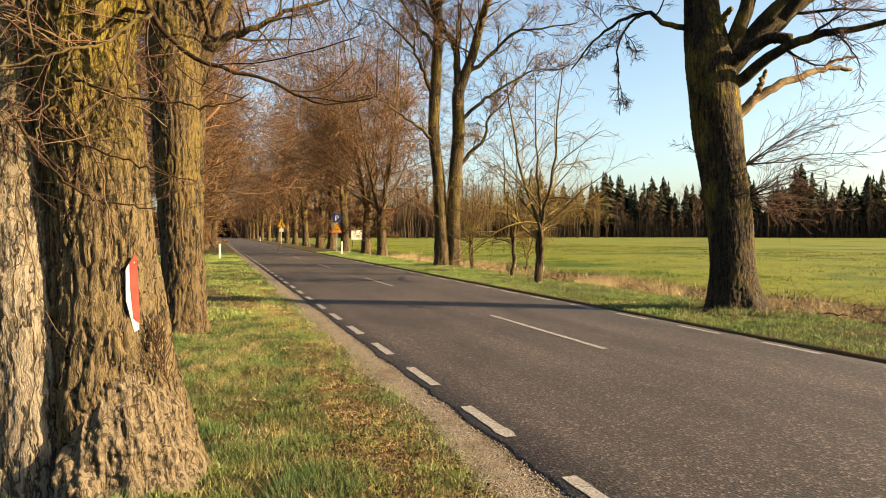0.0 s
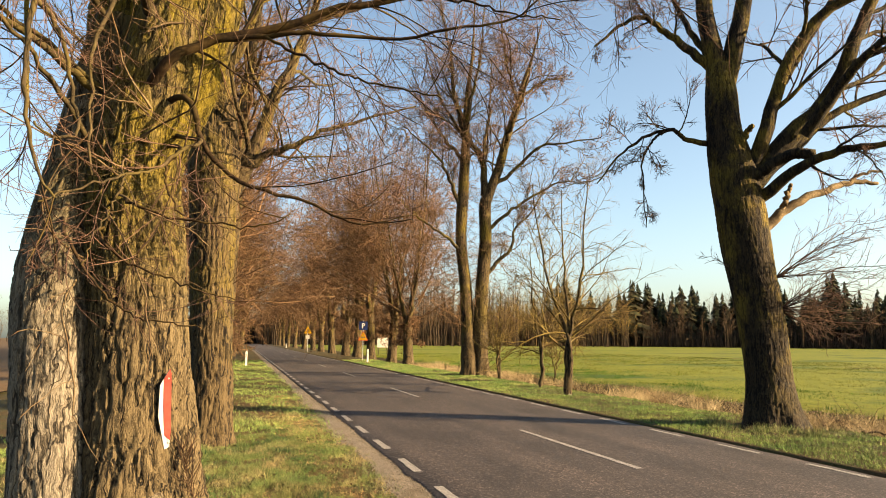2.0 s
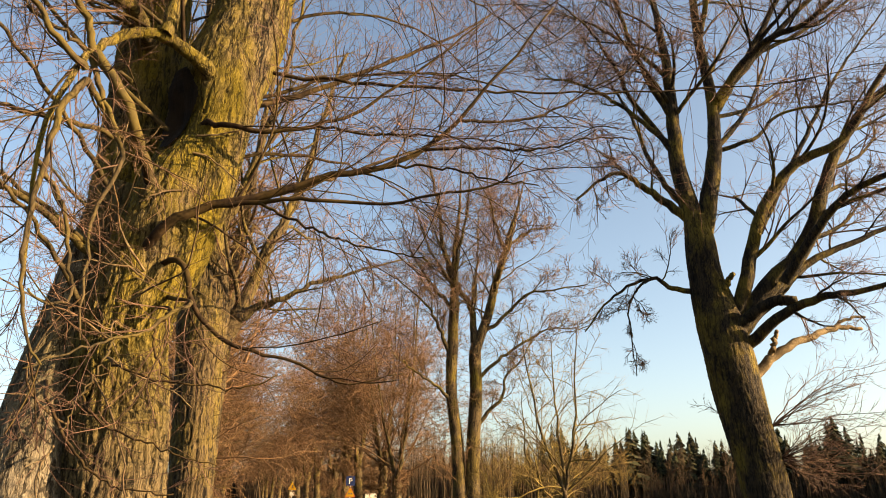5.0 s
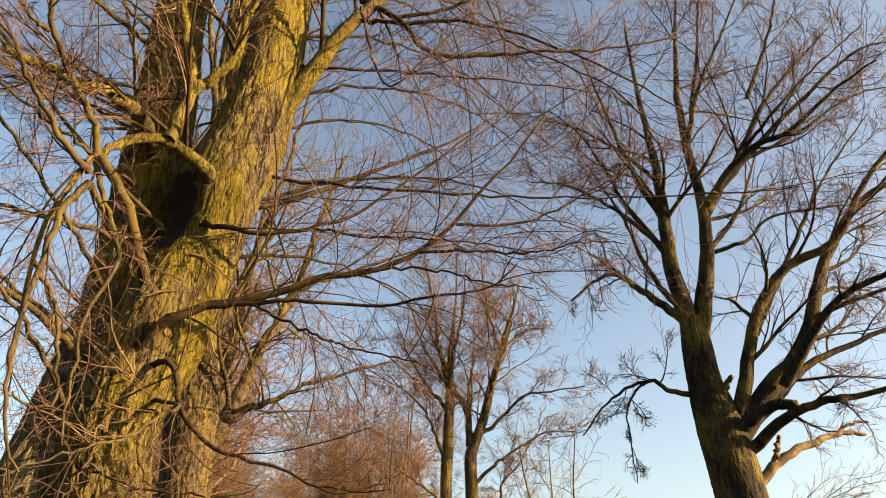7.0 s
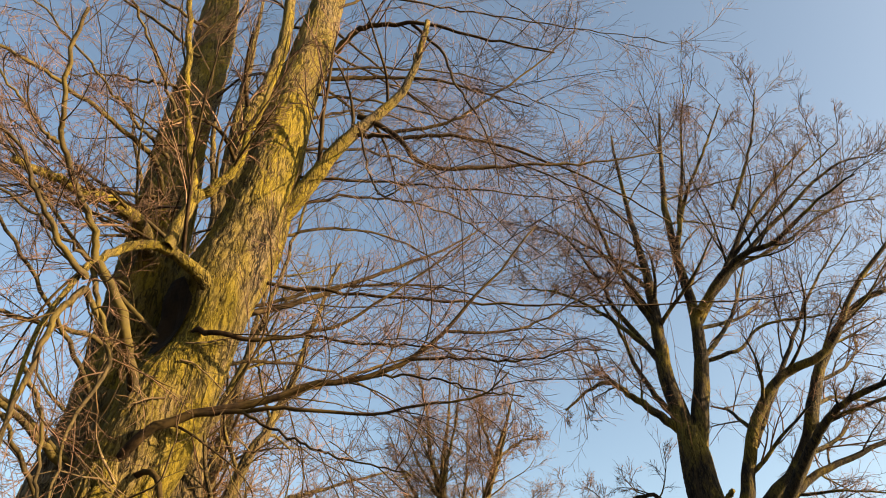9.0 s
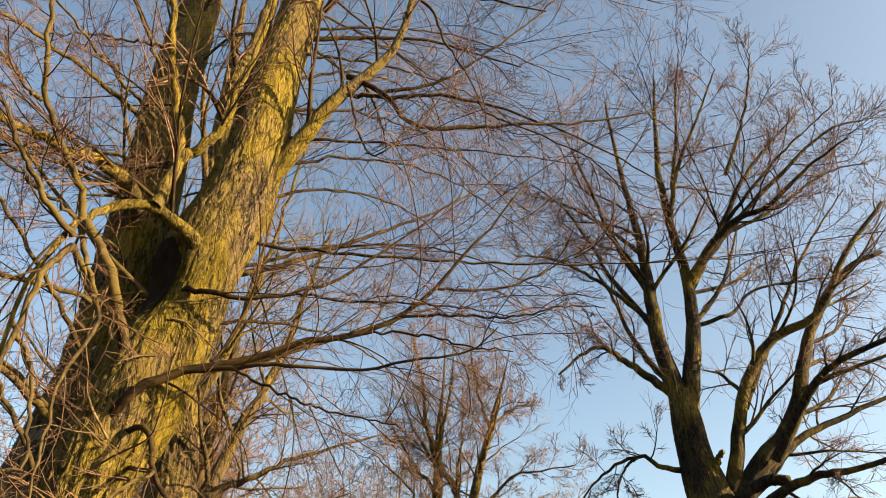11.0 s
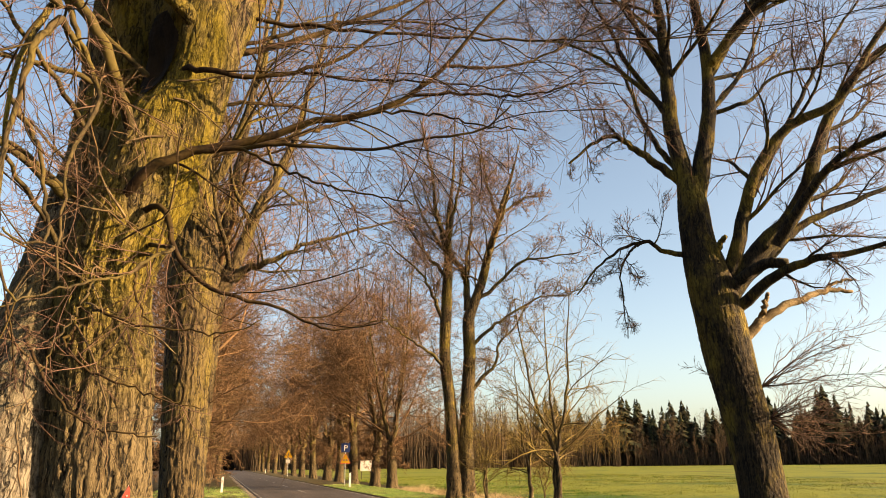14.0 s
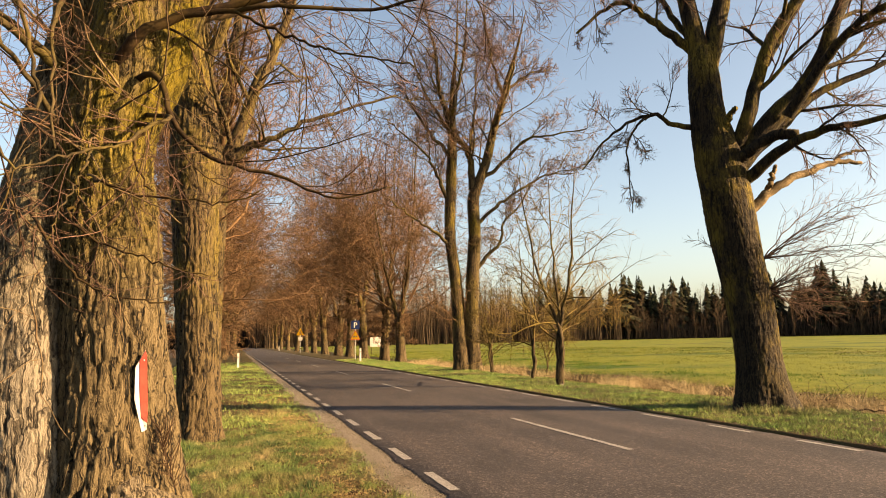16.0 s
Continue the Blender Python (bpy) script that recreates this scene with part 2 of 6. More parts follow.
FIELD_WEED = surface("field_weed", [(0.35, (0.018, 0.058, 0.010)), (0.65, (0.052, 0.110, 0.016))], 0.8, (0.065, 0.095, 0.020), 0.5, 0.85, 0, per_island=0.5)
SPRUCE = surface("spruce_needles", [(0.35, (0.0090, 0.0130, 0.0065)), (0.65, (0.026, 0.031, 0.014))], 0.7, (0.038, 0.032, 0.016), 0.12, 0.9, 0, per_island=0.6)
FAR_TWIG = surface("far_twigs", [(0.35, (0.030, 0.019, 0.011)), (0.65, (0.072, 0.047, 0.027))], 0.2, (0.050, 0.032, 0.019), 0.05, 0.9, 0, per_island=0.4)
FAR_TRUNK = surface("far_trunk", [(0.35, (0.015, 0.0097, 0.0059)), (0.65, (0.042, 0.0307, 0.0188))], 1.0, (0.0255, 0.018, 0.0112), 0.2, 0.9, 0, per_island=0.4)
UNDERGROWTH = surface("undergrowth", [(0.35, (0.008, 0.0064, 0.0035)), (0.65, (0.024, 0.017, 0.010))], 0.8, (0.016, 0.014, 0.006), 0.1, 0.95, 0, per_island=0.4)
FAR_OLIVE = surface("far_olive_twigs", [(0.35, (0.060, 0.042, 0.010)), (0.65, (0.150, 0.110, 0.030))], 0.2, (0.080, 0.052, 0.020), 0.05, 0.9, 0, per_island=0.4)


def asphalt():
    m, nodes, links, shader = nodes_of("asphalt")
    vec = coords(nodes, links)
    grain = noise_tex(nodes, links, vec, 70, 5.0, 0.75)
    cell = nodes.new("ShaderNodeTexVoronoi")
    cell.inputs["Scale"].default_value = 52
    links.new(vec, cell.inputs["Vector"])
    speck = ramp(nodes, [(0.10, (0.0035, 0.003, 0.003)), (0.45, (0.025, 0.0203, 0.0200)), (0.70, (0.055, 0.0445, 0.0425)), (0.93, (0.215, 0.175, 0.160))])
    links.new(cell.outputs["Color"], speck.inputs[0])
    base = ramp(nodes, [(0.36, (0.0135, 0.0115, 0.0116)), (0.66, (0.054, 0.0452, 0.0425))])
    links.new(grain, base.inputs[0])
    out = mixer(nodes, links, 0.55, base.outputs[0], speck.outputs[0])
    lanes = noise_tex(nodes, links, coords(nodes, links, (1.3, 0.05, 1)), 1.0, 3.0, 0.5, 0.2)
    lane_mask = ramp(nodes, [(0.42, (0.68, 0.68, 0.69)), (0.62, (0.98, 0.96, 0.945))])
    links.new(lanes, lane_mask.inputs[0])
    out = mixer(nodes, links, 1.0, out, lane_mask.outputs[0], "MULTIPLY")
    stain = noise_tex(nodes, links, coords(nodes, links, (1, 0.4, 1)), 0.7, 5.0, 0.65, 0.5)
    stain_mask = ramp(nodes, [(0.36, (0.60, 0.59, 0.60)), (0.46, (0.92, 0.91, 0.92)), (0.60, (1.08, 1.05, 1.03))])
    links.new(stain, stain_mask.inputs[0])
    out = mixer(nodes, links, 1.0, out, stain_mask.outputs[0], "MULTIPLY")
    links.new(out, shader.inputs["Base Color"])
    shader.inputs["Roughness"].default_value = 0.79
    shader.inputs["Specular IOR Level"].default_value = 0.27
    bump(nodes, links, shader, cell.outputs["Distance"], 0.6, 0.005)
    return m


ASPHALT = asphalt()


# ---- mesh helpers ----
def vnoise(p, seed=0):
    """Smooth value noise of points, -1 to 1."""
    i = np.floor(p).astype(np.int64)
    f = p - i
    f = f * f * (3 - 2 * f)
    total = 0
    for dx in (0, 1):
        for dy in (0, 1):
            for dz in (0, 1):
                h = (i[..., 0] + dx) * 73856093 ^ (i[..., 1] + dy) * 19349663 ^ (i[..., 2] + dz) * 83492791 ^ (seed * 2654435761 & 0xFFFFFFF)
                h = (h ^ (h >> 13)) * 1274126177 & 0x7FFFFFFF
                h = (h ^ (h >> 11)) * 668265263 & 0x7FFFFFFF
                w = (f[..., 0] if dx else 1 - f[..., 0]) * (f[..., 1] if dy else 1 - f[..., 1]) * (f[..., 2] if dz else 1 - f[..., 2])
                total = total + w * ((h & 0xFFFF) / 32767.5 - 1)
    return total


def quick_mesh(name, pieces, smooth=True):
    """A mesh from pieces of (vertices, faces), each faces array of one width."""
    me = bpy.data.meshes.new(name)
    verts = np.concatenate([np.asarray(v, dtype=np.float32).reshape(-1, 3) for v, _ in pieces])
    loops, starts, at, offset = [], [], 0, 0
    for v, f in pieces:
        f = np.asarray(f, dtype=np.int32)
        loops.append((f + offset).ravel())
        starts.append(at + np.arange(len(f), dtype=np.int32) * f.shape[1])
        at += f.size
        offset += len(np.reshape(v, (-1, 3)))
    loops, starts = np.concatenate(loops), np.concatenate(starts)
    me.vertices.add(len(verts))
    me.vertices.foreach_set("co", verts.ravel())
    me.loops.add(len(loops))
    me.loops.foreach_set("vertex_index", loops)
    me.polygons.add(len(starts))
    me.polygons.foreach_set("loop_start", starts)
    me.polygons.foreach_set("use_smooth", np.full(len(starts), smooth))
    me.update(calc_edges=True)
    return me


def tubes(P, R, k=5, point=False):
    """Vertices and faces of many tubes: paths P (m, n, 3), radii R (m, n)."""
    m, n = P.shape[:2]
    T = np.gradient(P, axis=1)
    T /= np.linalg.norm(T, axis=2, keepdims=True) + 1e-9
    mean = P[:, -1] - P[:, 0]
    steep = np.abs(mean[:, 2]) > 0.75 * np.linalg.norm(mean, axis=1)
    ref = np.where(steep[:, None], np.array([[1.0, 0.0, 0.0]]), np.array([[0.0, 0.0, 1.0]]))[:, None, :]
    U = np.cross(T, ref)
    U /= np.linalg.norm(U, axis=2, keepdims=True) + 1e-9
    V = np.cross(T, U)
    a = np.arange(k) * 2 * np.pi / k
    ring = P[:, :, None] + R[:, :, None, None] * (np.cos(a)[:, None] * U[:, :, None] + np.sin(a)[:, None] * V[:, :, None])
    first = np.arange(m)[:, None, None] * n * k + np.arange(n - 1)[None, :, None] * k
    j, nj = np.arange(k), (np.arange(k) + 1) % k
    quads = np.stack([first + j, first + nj, first + nj + k, first + j + k], -1).reshape(-1, 4)
    if not point:
        return ring.reshape(-1, 3), quads
    keep = ring[:, :-1].reshape(m, -1, 3)
    verts = np.concatenate([keep, P[:, -1:]], 1)
    step = verts.shape[1]
    tip = np.arange(m)[:, None] * step + step - 1
    last = np.arange(m)[:, None] * step + (n - 2) * k
    tris = np.stack([last + j, last + nj, np.broadcast_to(tip, (m, k))], -1).reshape(-1, 3)
    pieces = [(verts.reshape(-1, 3), tris)]
    if n > 2:
        first = np.arange(m)[:, None, None] * step + np.arange(n - 2)[None, :, None] * k
        pieces.append((np.zeros((0, 3)), np.stack([first + j, first + nj, first + nj + k, first + j + k], -1).reshape(-1, 4)))
    return pieces


def tube_mesh(name, groups):
    """One mesh of groups of tubes (P, R, sides, pointed)."""
    pieces, offset = [], 0
    for P, R, k, point in groups:
        made = tubes(P, R, k, point)
        made = made if isinstance(made, list) else [made]
        base = sum(len(np.reshape(v, (-1, 3))) for v, _ in pieces)
        for n, (v, f) in enumerate(made):
            pieces.append((v, f if n == 0 else f - len(np.reshape(made[0][0], (-1, 3)))))
    return quick_mesh(name, pieces)


def spline(pts, n):
    """A smooth path of n points through pts."""
    p = np.asarray(pts, float)
    q = np.concatenate([[2 * p[0] - p[1]], p, [2 * p[-1] - p[-2]]])
    out = []
    for s in np.linspace(0, len(p) - 1, n):
        i = min(int(s), len(p) - 2)
        t = s - i
        a, b, c, d = q[i:i + 4]
        out.append(0.5 * (2 * b + (c - a) * t + (2 * a - 5 * b + 4 * c - d) * t * t + (3 * b - a - 3 * c + d) * t ** 3))
    return np.array(out)


def unit(v):
    return v / (np.linalg.norm(v, axis=-1, keepdims=True) + 1e-9)


def spawn(rng, P, R, count, along, length, angle, n, thick, up=0.05, wob=0.25, tip=0.3, flat=0.0, least=0.003, bend=0.0):
    """count side shoots on each path, from the stretch 'along' of it, as paths and radii."""
    m, n0 = P.shape[:2]
    s = along[0] + (along[1] - along[0]) * (np.arange(count)[None] + rng.random((m, count))) / count
    x = s * (n0 - 1)
    i = np.minimum(x.astype(int), n0 - 2)
    t = (x - i)[..., None]
    rows = np.arange(m)[:, None]
    start = P[rows, i] * (1 - t) + P[rows, i + 1] * t
    tang = unit(P[rows, i + 1] - P[rows, i])
    rad = (R[rows, i] * (1 - t[..., 0]) + R[rows, i + 1] * t[..., 0]) * thick
    side = rng.normal(size=start.shape)
    side[..., 2] *= 1 - flat
    side = unit(side - (side * tang).sum(-1, keepdims=True) * tang)
    a = np.radians(rng.uniform(*angle, (m, count)))[..., None]
    d = tang * np.cos(a) + side * np.sin(a)
    whole = np.linalg.norm(np.diff(P, axis=1), axis=2).sum(1)[:, None]
    size = rng.uniform(*length, (m, count)) * whole * (1.15 - 0.55 * s)
    path = [start]
    arc = rng.normal(size=d.shape) * bend if bend else 0.0
    for _ in range(n - 1):
        d = unit(d + rng.normal(size=d.shape) * wob + np.array([0, 0, up]) + arc)
        path.append(path[-1] + d * (size / (n - 1))[..., None])
    P2 = np.stack(path, 2).reshape(-1, n, 3)
    taper = np.linspace(1, tip, n)[None]
    R2 = np.maximum(rad.reshape(-1, 1) * taper, least)
    return P2, R2


def part(name, me, material, parent, label=""):
    """Link a mesh as one part under a thing."""
    if isinstance(me, bmesh.types.BMesh):
        bm, me = me, bpy.data.meshes.new(name)
        bm.to_mesh(me)
        bm.free()
    me.materials.append(material)
    ob = new(name, me)
    ob.parent = parent
    return tagged(ob, label=label)


def setting(name, me, material, label, category, kind="structure"):
    me.materials.append(material)
    return tagged(new(name, me), label, category, kind=kind)


def box(bm, x0, x1, y0, y1, z0, z1, m=Matrix()):
    made = bmesh.ops.create_cube(bm, size=1, matrix=m @ Matrix.LocRotScale(((x0 + x1) / 2, (y0 + y1) / 2, (z0 + z1) / 2), None, (x1 - x0, y1 - y0, z1 - z0)))
    return made["verts"]


def furrowed(path, radii, rings, sides, depth, seed, flare=0.0, reach=0.35, lobes=4, bulges=(), pitch=0.042, calm=99.0):
    """A trunk or stem with flared foot and furrowed bark in relief."""
    P = spline(path, rings)
    r = np.interp(np.linspace(0, 1, rings), np.linspace(0, 1, len(radii)), radii)
    a = np.arange(sides) * 2 * np.pi / sides
    T = unit(np.gradient(P, axis=0))
    U = unit(np.cross(np.array([0.0, 1.0, 0.0])[None], T))
    V = np.cross(T, U)
    dirs = np.cos(a)[None, :, None] * U[:, None] + np.sin(a)[None, :, None] * V[:, None]
    h = P[:, 2:3]
    out = np.broadcast_to(r[:, None], (rings, sides)).copy()
    root = 0.55 + 0.45 * np.cos(lobes * a + seed) * np.cos((lobes - 1) * a * 0.5 + seed * 2)
    out *= 1 + flare * np.exp(-np.maximum(h, 0) / reach) * root[None]
    q = dirs * r[:, None, None]
    low = np.concatenate([q * 3.0, np.zeros((rings, sides, 1))], 2)[..., :3] + np.array([0, 0, 1]) * h[..., None] * 1.1
    out *= 1 + 0.07 * vnoise(low, seed)
    for ang, height, size, amount in bulges:
        da = (a - ang + np.pi) % (2 * np.pi) - np.pi
        out += amount * np.exp(-((da[None] * r[:, None]) ** 2 + (h - height) ** 2) / size ** 2)
    f = 1 / pitch
    along = np.cumsum(np.r_[0, np.linalg.norm(np.diff(P, axis=0), axis=1)])[:, None, None]
    flatq = q - (q * T[:, None]).sum(-1, keepdims=True) * T[:, None]
    c = np.concatenate([flatq[..., :2] * f, np.broadcast_to(along * f * 0.24, (rings, sides, 1))], 2)
    c = c + 0.55 * np.stack([vnoise(c * 0.9 + 7, seed + 1), vnoise(c * 0.9 + 31, seed + 2), np.zeros((rings, sides))], -1)
    one = np.clip(np.abs(vnoise(c, seed + 3)) * 4.5, 0, 1)
    two = np.clip(np.abs(vnoise(c * np.array([2.1, 2.1, 1.7]) + 11, seed + 4)) * 2.5, 0, 1)
    three = vnoise(c * np.array([3, 3, 6]), seed + 5)
    rest = 0.45 + 0.55 * np.exp(-np.maximum(h - calm, 0) / 0.8)
    out += depth * rest * (one + 0.45 * two + 0.3 * three - 1.1)
    verts = P[:, None] + dirs * out[..., None]
    top = P[-1:] + T[-1:] * radii[-1] * 0.4
    i, j = np.arange(rings - 1)[:, None] * sides, np.arange(sides)[None]
    nj = (j + 1) % sides
    quads = np.stack([i + j, i + nj, i + nj + sides, i + j + sides], -1).reshape(-1, 4)
    last = (rings - 1) * sides + j[0]
    cap = np.stack([last, (rings - 1) * sides + nj[0], np.full(sides, rings * sides)], -1)
    return [(np.concatenate([verts.reshape(-1, 3), top]), quads), (np.zeros((0, 3)), cap - rings * sides - 1)]


def limb_path(pts, r0, r1, n=22, rng=None, rough=0.02):
    """A limb along pts with a little crookedness; ends closed."""
    P = spline(pts, n)
    if rng is not None:
        P[1:] += rng.normal(size=(n - 1, 3)) * rough
    R = r0 + (r1 - r0) * np.linspace(0, 1, n) ** 0.8
    return P[None], R[None]


def closed(P, R):
    """The same tube with its end drawn to a point."""
    d = P[:, -1:] + unit(P[:, -1:] - P[:, -2:-1]) * R[:, -1:, None] * 0.35
    return np.concatenate([P, d], 1), np.concatenate([R, R[:, -1:] * 0.08], 1)


def stack(groups):
    """Join sets of equal-length paths."""
    return np.concatenate([g[0] for g in groups]), np.concatenate([g[1] for g in groups])


# ---- ground, road, fields ----
def lines(*spans):
    out = []
    for a, b, n in spans:
        out.extend(np.linspace(a, b, n, endpoint=False))
    return np.array(sorted(set(np.round(out, 4))))


XS = lines((-3000, -300, 6), (-300, -30, 10), (-30, -6, 16), (-6, -1.6, 24), (-1.6, 2.2, 58), (2.2, 7.8, 6), (7.8, 8.5, 14), (8.5, 14, 36), (14, 40, 20), (40, 300, 12), (300, 3001, 7))
YS = lines((-3000, -200, 5), (-200, -10, 12), (-10, 2, 12), (2, 16, 190), (16, 60, 90), (60, 200, 40), (200, 3001, 12))
PROFILE_X = (-3000, -9, -4, -1, 1.0, 1.55, 2.0, 2.11, 2.24, 7.86, 7.95, 8.06, 8.6, 10.9, 11.7, 12.5, 13.3, 40, 3000)
PROFILE_Z = (-0.3, -0.25, -0.06, 0.02, 0.02, 0.0, -0.018, -0.024, -0.14, -0.14, -0.06, 0.025, 0.03, 0.04, -0.18, -0.16, 0.02, 0.05, 0.05)


def ground_height(x, y):
    z = np.interp(x, PROFILE_X, PROFILE_Z)
    wild = np.clip(np.abs(x - 5) - 3.1, 0, 1)
    p = np.stack([x, y, np.zeros_like(x)], -1)
    return z + wild * (0.035 * vnoise(p * 1.3, 5) + 0.022 * vnoise(p * 4.1, 6) + 0.010 * vnoise(p * 9.7, 8)) * (np.abs(y) < 200)


def sheet(xs, ys, height, wobble=0.0, seed=0):
    X, Y = np.meshgrid(xs, ys)
    Z = height(X, Y)
    n = len(xs)
    i, j = np.arange(len(ys) - 1)[:, None] * n, np.arange(n - 1)[None]
    f = np.stack([i + j, i + j + 1, i + j + 1 + n, i + j + n], -1).reshape(-1, 4)
    return np.stack([X, Y, Z], -1).reshape(-1, 3), f


setting("ground", quick_mesh("ground", [sheet(XS, YS, ground_height)]), GRASS_SOIL, "grassy verge ground with bare brown soil patches", "ground")

# road slab with crumbled edges
def road_mesh():
    ys = lines((-3000, -60, 6), (-60, 2, 30), (2, 30, 280), (30, 90, 120), (90, 400, 60), (400, 3001, 12))
    p = np.stack([ys, ys * 0, ys * 0], -1)
    fray = (0.02 * vnoise(p * 1.1, 11) + 0.018 * vnoise(p * 4.3, 12) + 0.024 * vnoise(p * 11, 13)) * (np.abs(ys) < 120)
    fray2 = (0.03 * vnoise(p * 0.8, 14) + 0.02 * vnoise(p * 3.7, 15)) * (np.abs(ys) < 120)
    cols = [(2.07 + fray, -0.13), (2.06 + fray, -0.02), (2.10 + fray, 0.0), (2.6 + 0 * ys, 0.006), (3.6 + 0 * ys, 0.014), (5.05 + 0 * ys, 0.02), (6.6 + 0 * ys, 0.012), (7.5 + 0 * ys, 0.004), (7.93 + fray2, -0.002), (7.96 + fray2, -0.02), (7.96 + fray2, -0.13)]
    v = np.stack([np.stack([x, ys, np.full_like(ys, z)], -1) for x, z in cols], 1)
    n = len(cols)
    i, j = np.arange(len(ys) - 1)[:, None] * n, np.arange(n - 1)[None]
    f = np.stack([i + j, i + j + 1, i + j + 1 + n, i + j + n], -1).reshape(-1, 4)
    return quick_mesh("road", [(v.reshape(-1, 3), f)])


road = setting("road", road_mesh(), ASPHALT, "worn grey-brown asphalt country road with frayed edges", "road")


def road_z(x):
    return np.interp(x, (2.1, 2.6, 3.6, 5.05, 6.6, 7.5, 7.93), (0.0, 0.006, 0.014, 0.02, 0.012, 0.004, -0.002))


def dash_mesh(length, width, x, seed):
    """One painted dash with worn, uneven edges."""
    rng = np.random.default_rng(seed)
    n = max(6, int(length / 0.12))
    ys = np.linspace(0, length, n)
    l, r = -width / 2 + rng.normal(size=n) * 0.006, width / 2 + rng.normal(size=n) * 0.006
    top = np.stack([np.stack([l, ys, road_z(x + l) + 0.006], -1), np.stack([r, ys, road_z(x + r) + 0.006], -1)], 1)
    foot = top - np.array([0, 0, 0.005])
    ring = np.concatenate([foot[:, :1], top, foot[:, 1:]], 1)
    i = np.arange(n - 1)[:, None] * 4
    j = np.arange(3)[None]
    f = np.stack([i + j, i + j + 1, i + j + 5, i + j + 4], -1).reshape(-1, 4)
    return quick_mesh("dash", [(ring.reshape(-1, 3), f)], smooth=False)


def marking(x, first, pitch, count, length, width, seed, label):
    shapes = [dash_mesh(length, width, x, seed + s) for s in range(3)]
    for me in shapes:
        me.materials.append(WHITE_LINE)
    for k in range(count):
        ob = new("dash", shapes[k % 3])
        ob.parent = road
        ob.location = (x, first + k * pitch, 0)
        if k == 0:
            tagged(ob, label)


marking(2.225, -4.87, 2.0, 75, 1.04, 0.11, 1, "white edge-line dash, worn paint")
marking(7.72, -4.6, 2.0, 75, 1.04, 0.10, 5, "white edge-line dash, faded")
marking(5.12, -3.67, 12.23, 20, 4.22, 0.10, 9, "white centre-line dash")


def shoulder():
    ys = lines((-20, 2, 20), (2, 20, 150), (20, 120, 120))
    p = np.stack([ys, ys * 0, ys * 0], -1)
    inner = 1.72 + 0.10 * vnoise(p * 0.7, 21) + 0.05 * vnoise(p * 2.9, 22)
    cols = [(inner - 0.25, -0.03), (inner, 0.008), (inner * 0.5 + 1.04, 0.010), (2.075 + 0 * ys, 0.004)]
    v = []
    for x, dz in cols:
        v.append(np.stack([x, ys, ground_height(x, ys) + dz], -1))
    v = np.stack(v, 1)
    n = len(cols)
    i, j = np.arange(len(ys) - 1)[:, None] * n, np.arange(n - 1)[None]
    f = np.stack([i + j, i + j + 1, i + j + 1 + n, i + j + n], -1).reshape(-1, 4)
    return quick_mesh("gravel_shoulder", [(v.reshape(-1, 3), f)])


setting("gravel_shoulder", shoulder(), GRAVEL, "narrow strip of grey-brown gravel beside the asphalt", "shoulder")


def field_sheet(x_near, x_far, nx, z0):
    xs = x_near + (x_far - x_near) * np.linspace(0, 1, nx) ** 3
    ys = np.sort(np.concatenate([lines((-3000, -100, 5), (-100, 0, 10), (0, 60, 60), (60, 300, 40)), [500, 1000, 3000]]))
    def height(X, Y):
        q = np.stack([X, Y, 0 * X], -1)
        edge = np.clip(np.abs(X - x_near) / 0.8, 0, 1)
        return -0.12 + edge * (0.12 + z0 + 0.03 * vnoise(q * 0.8, 31))
    v, f = sheet(xs, ys, height)
    p = np.stack([v[:, 1], v[:, 1] * 0, v[:, 1] * 0], -1)
    v[:, 0] += 0.35 * vnoise(p * 0.4, 33) * (np.abs(v[:, 0] - x_near) < 3)
    return quick_mesh("field", [(v, f if x_far > x_near else f[:, ::-1])])


setting("crop_field", field_sheet(13.4, 3000, 40, 0.08), CROP, "flat field of young yellow-green crop", "field")
setting("ploughed_field", field_sheet(-7.5, -3000, 30, 0.0), SOIL, "bare brown ploughed field beyond the verge", "field")


# ---- trees ----
def tree_root(x, y, turn, label, group="avenue trees", z=None):
    ob = new("tree")
    ob.location = (x, y, float(ground_height(np.array(x), np.array(y))) - 0.02 if z is None else z)
    ob.rotation_euler = (0, 0, radians(turn))
    return tagged(ob, label, "tree", group)


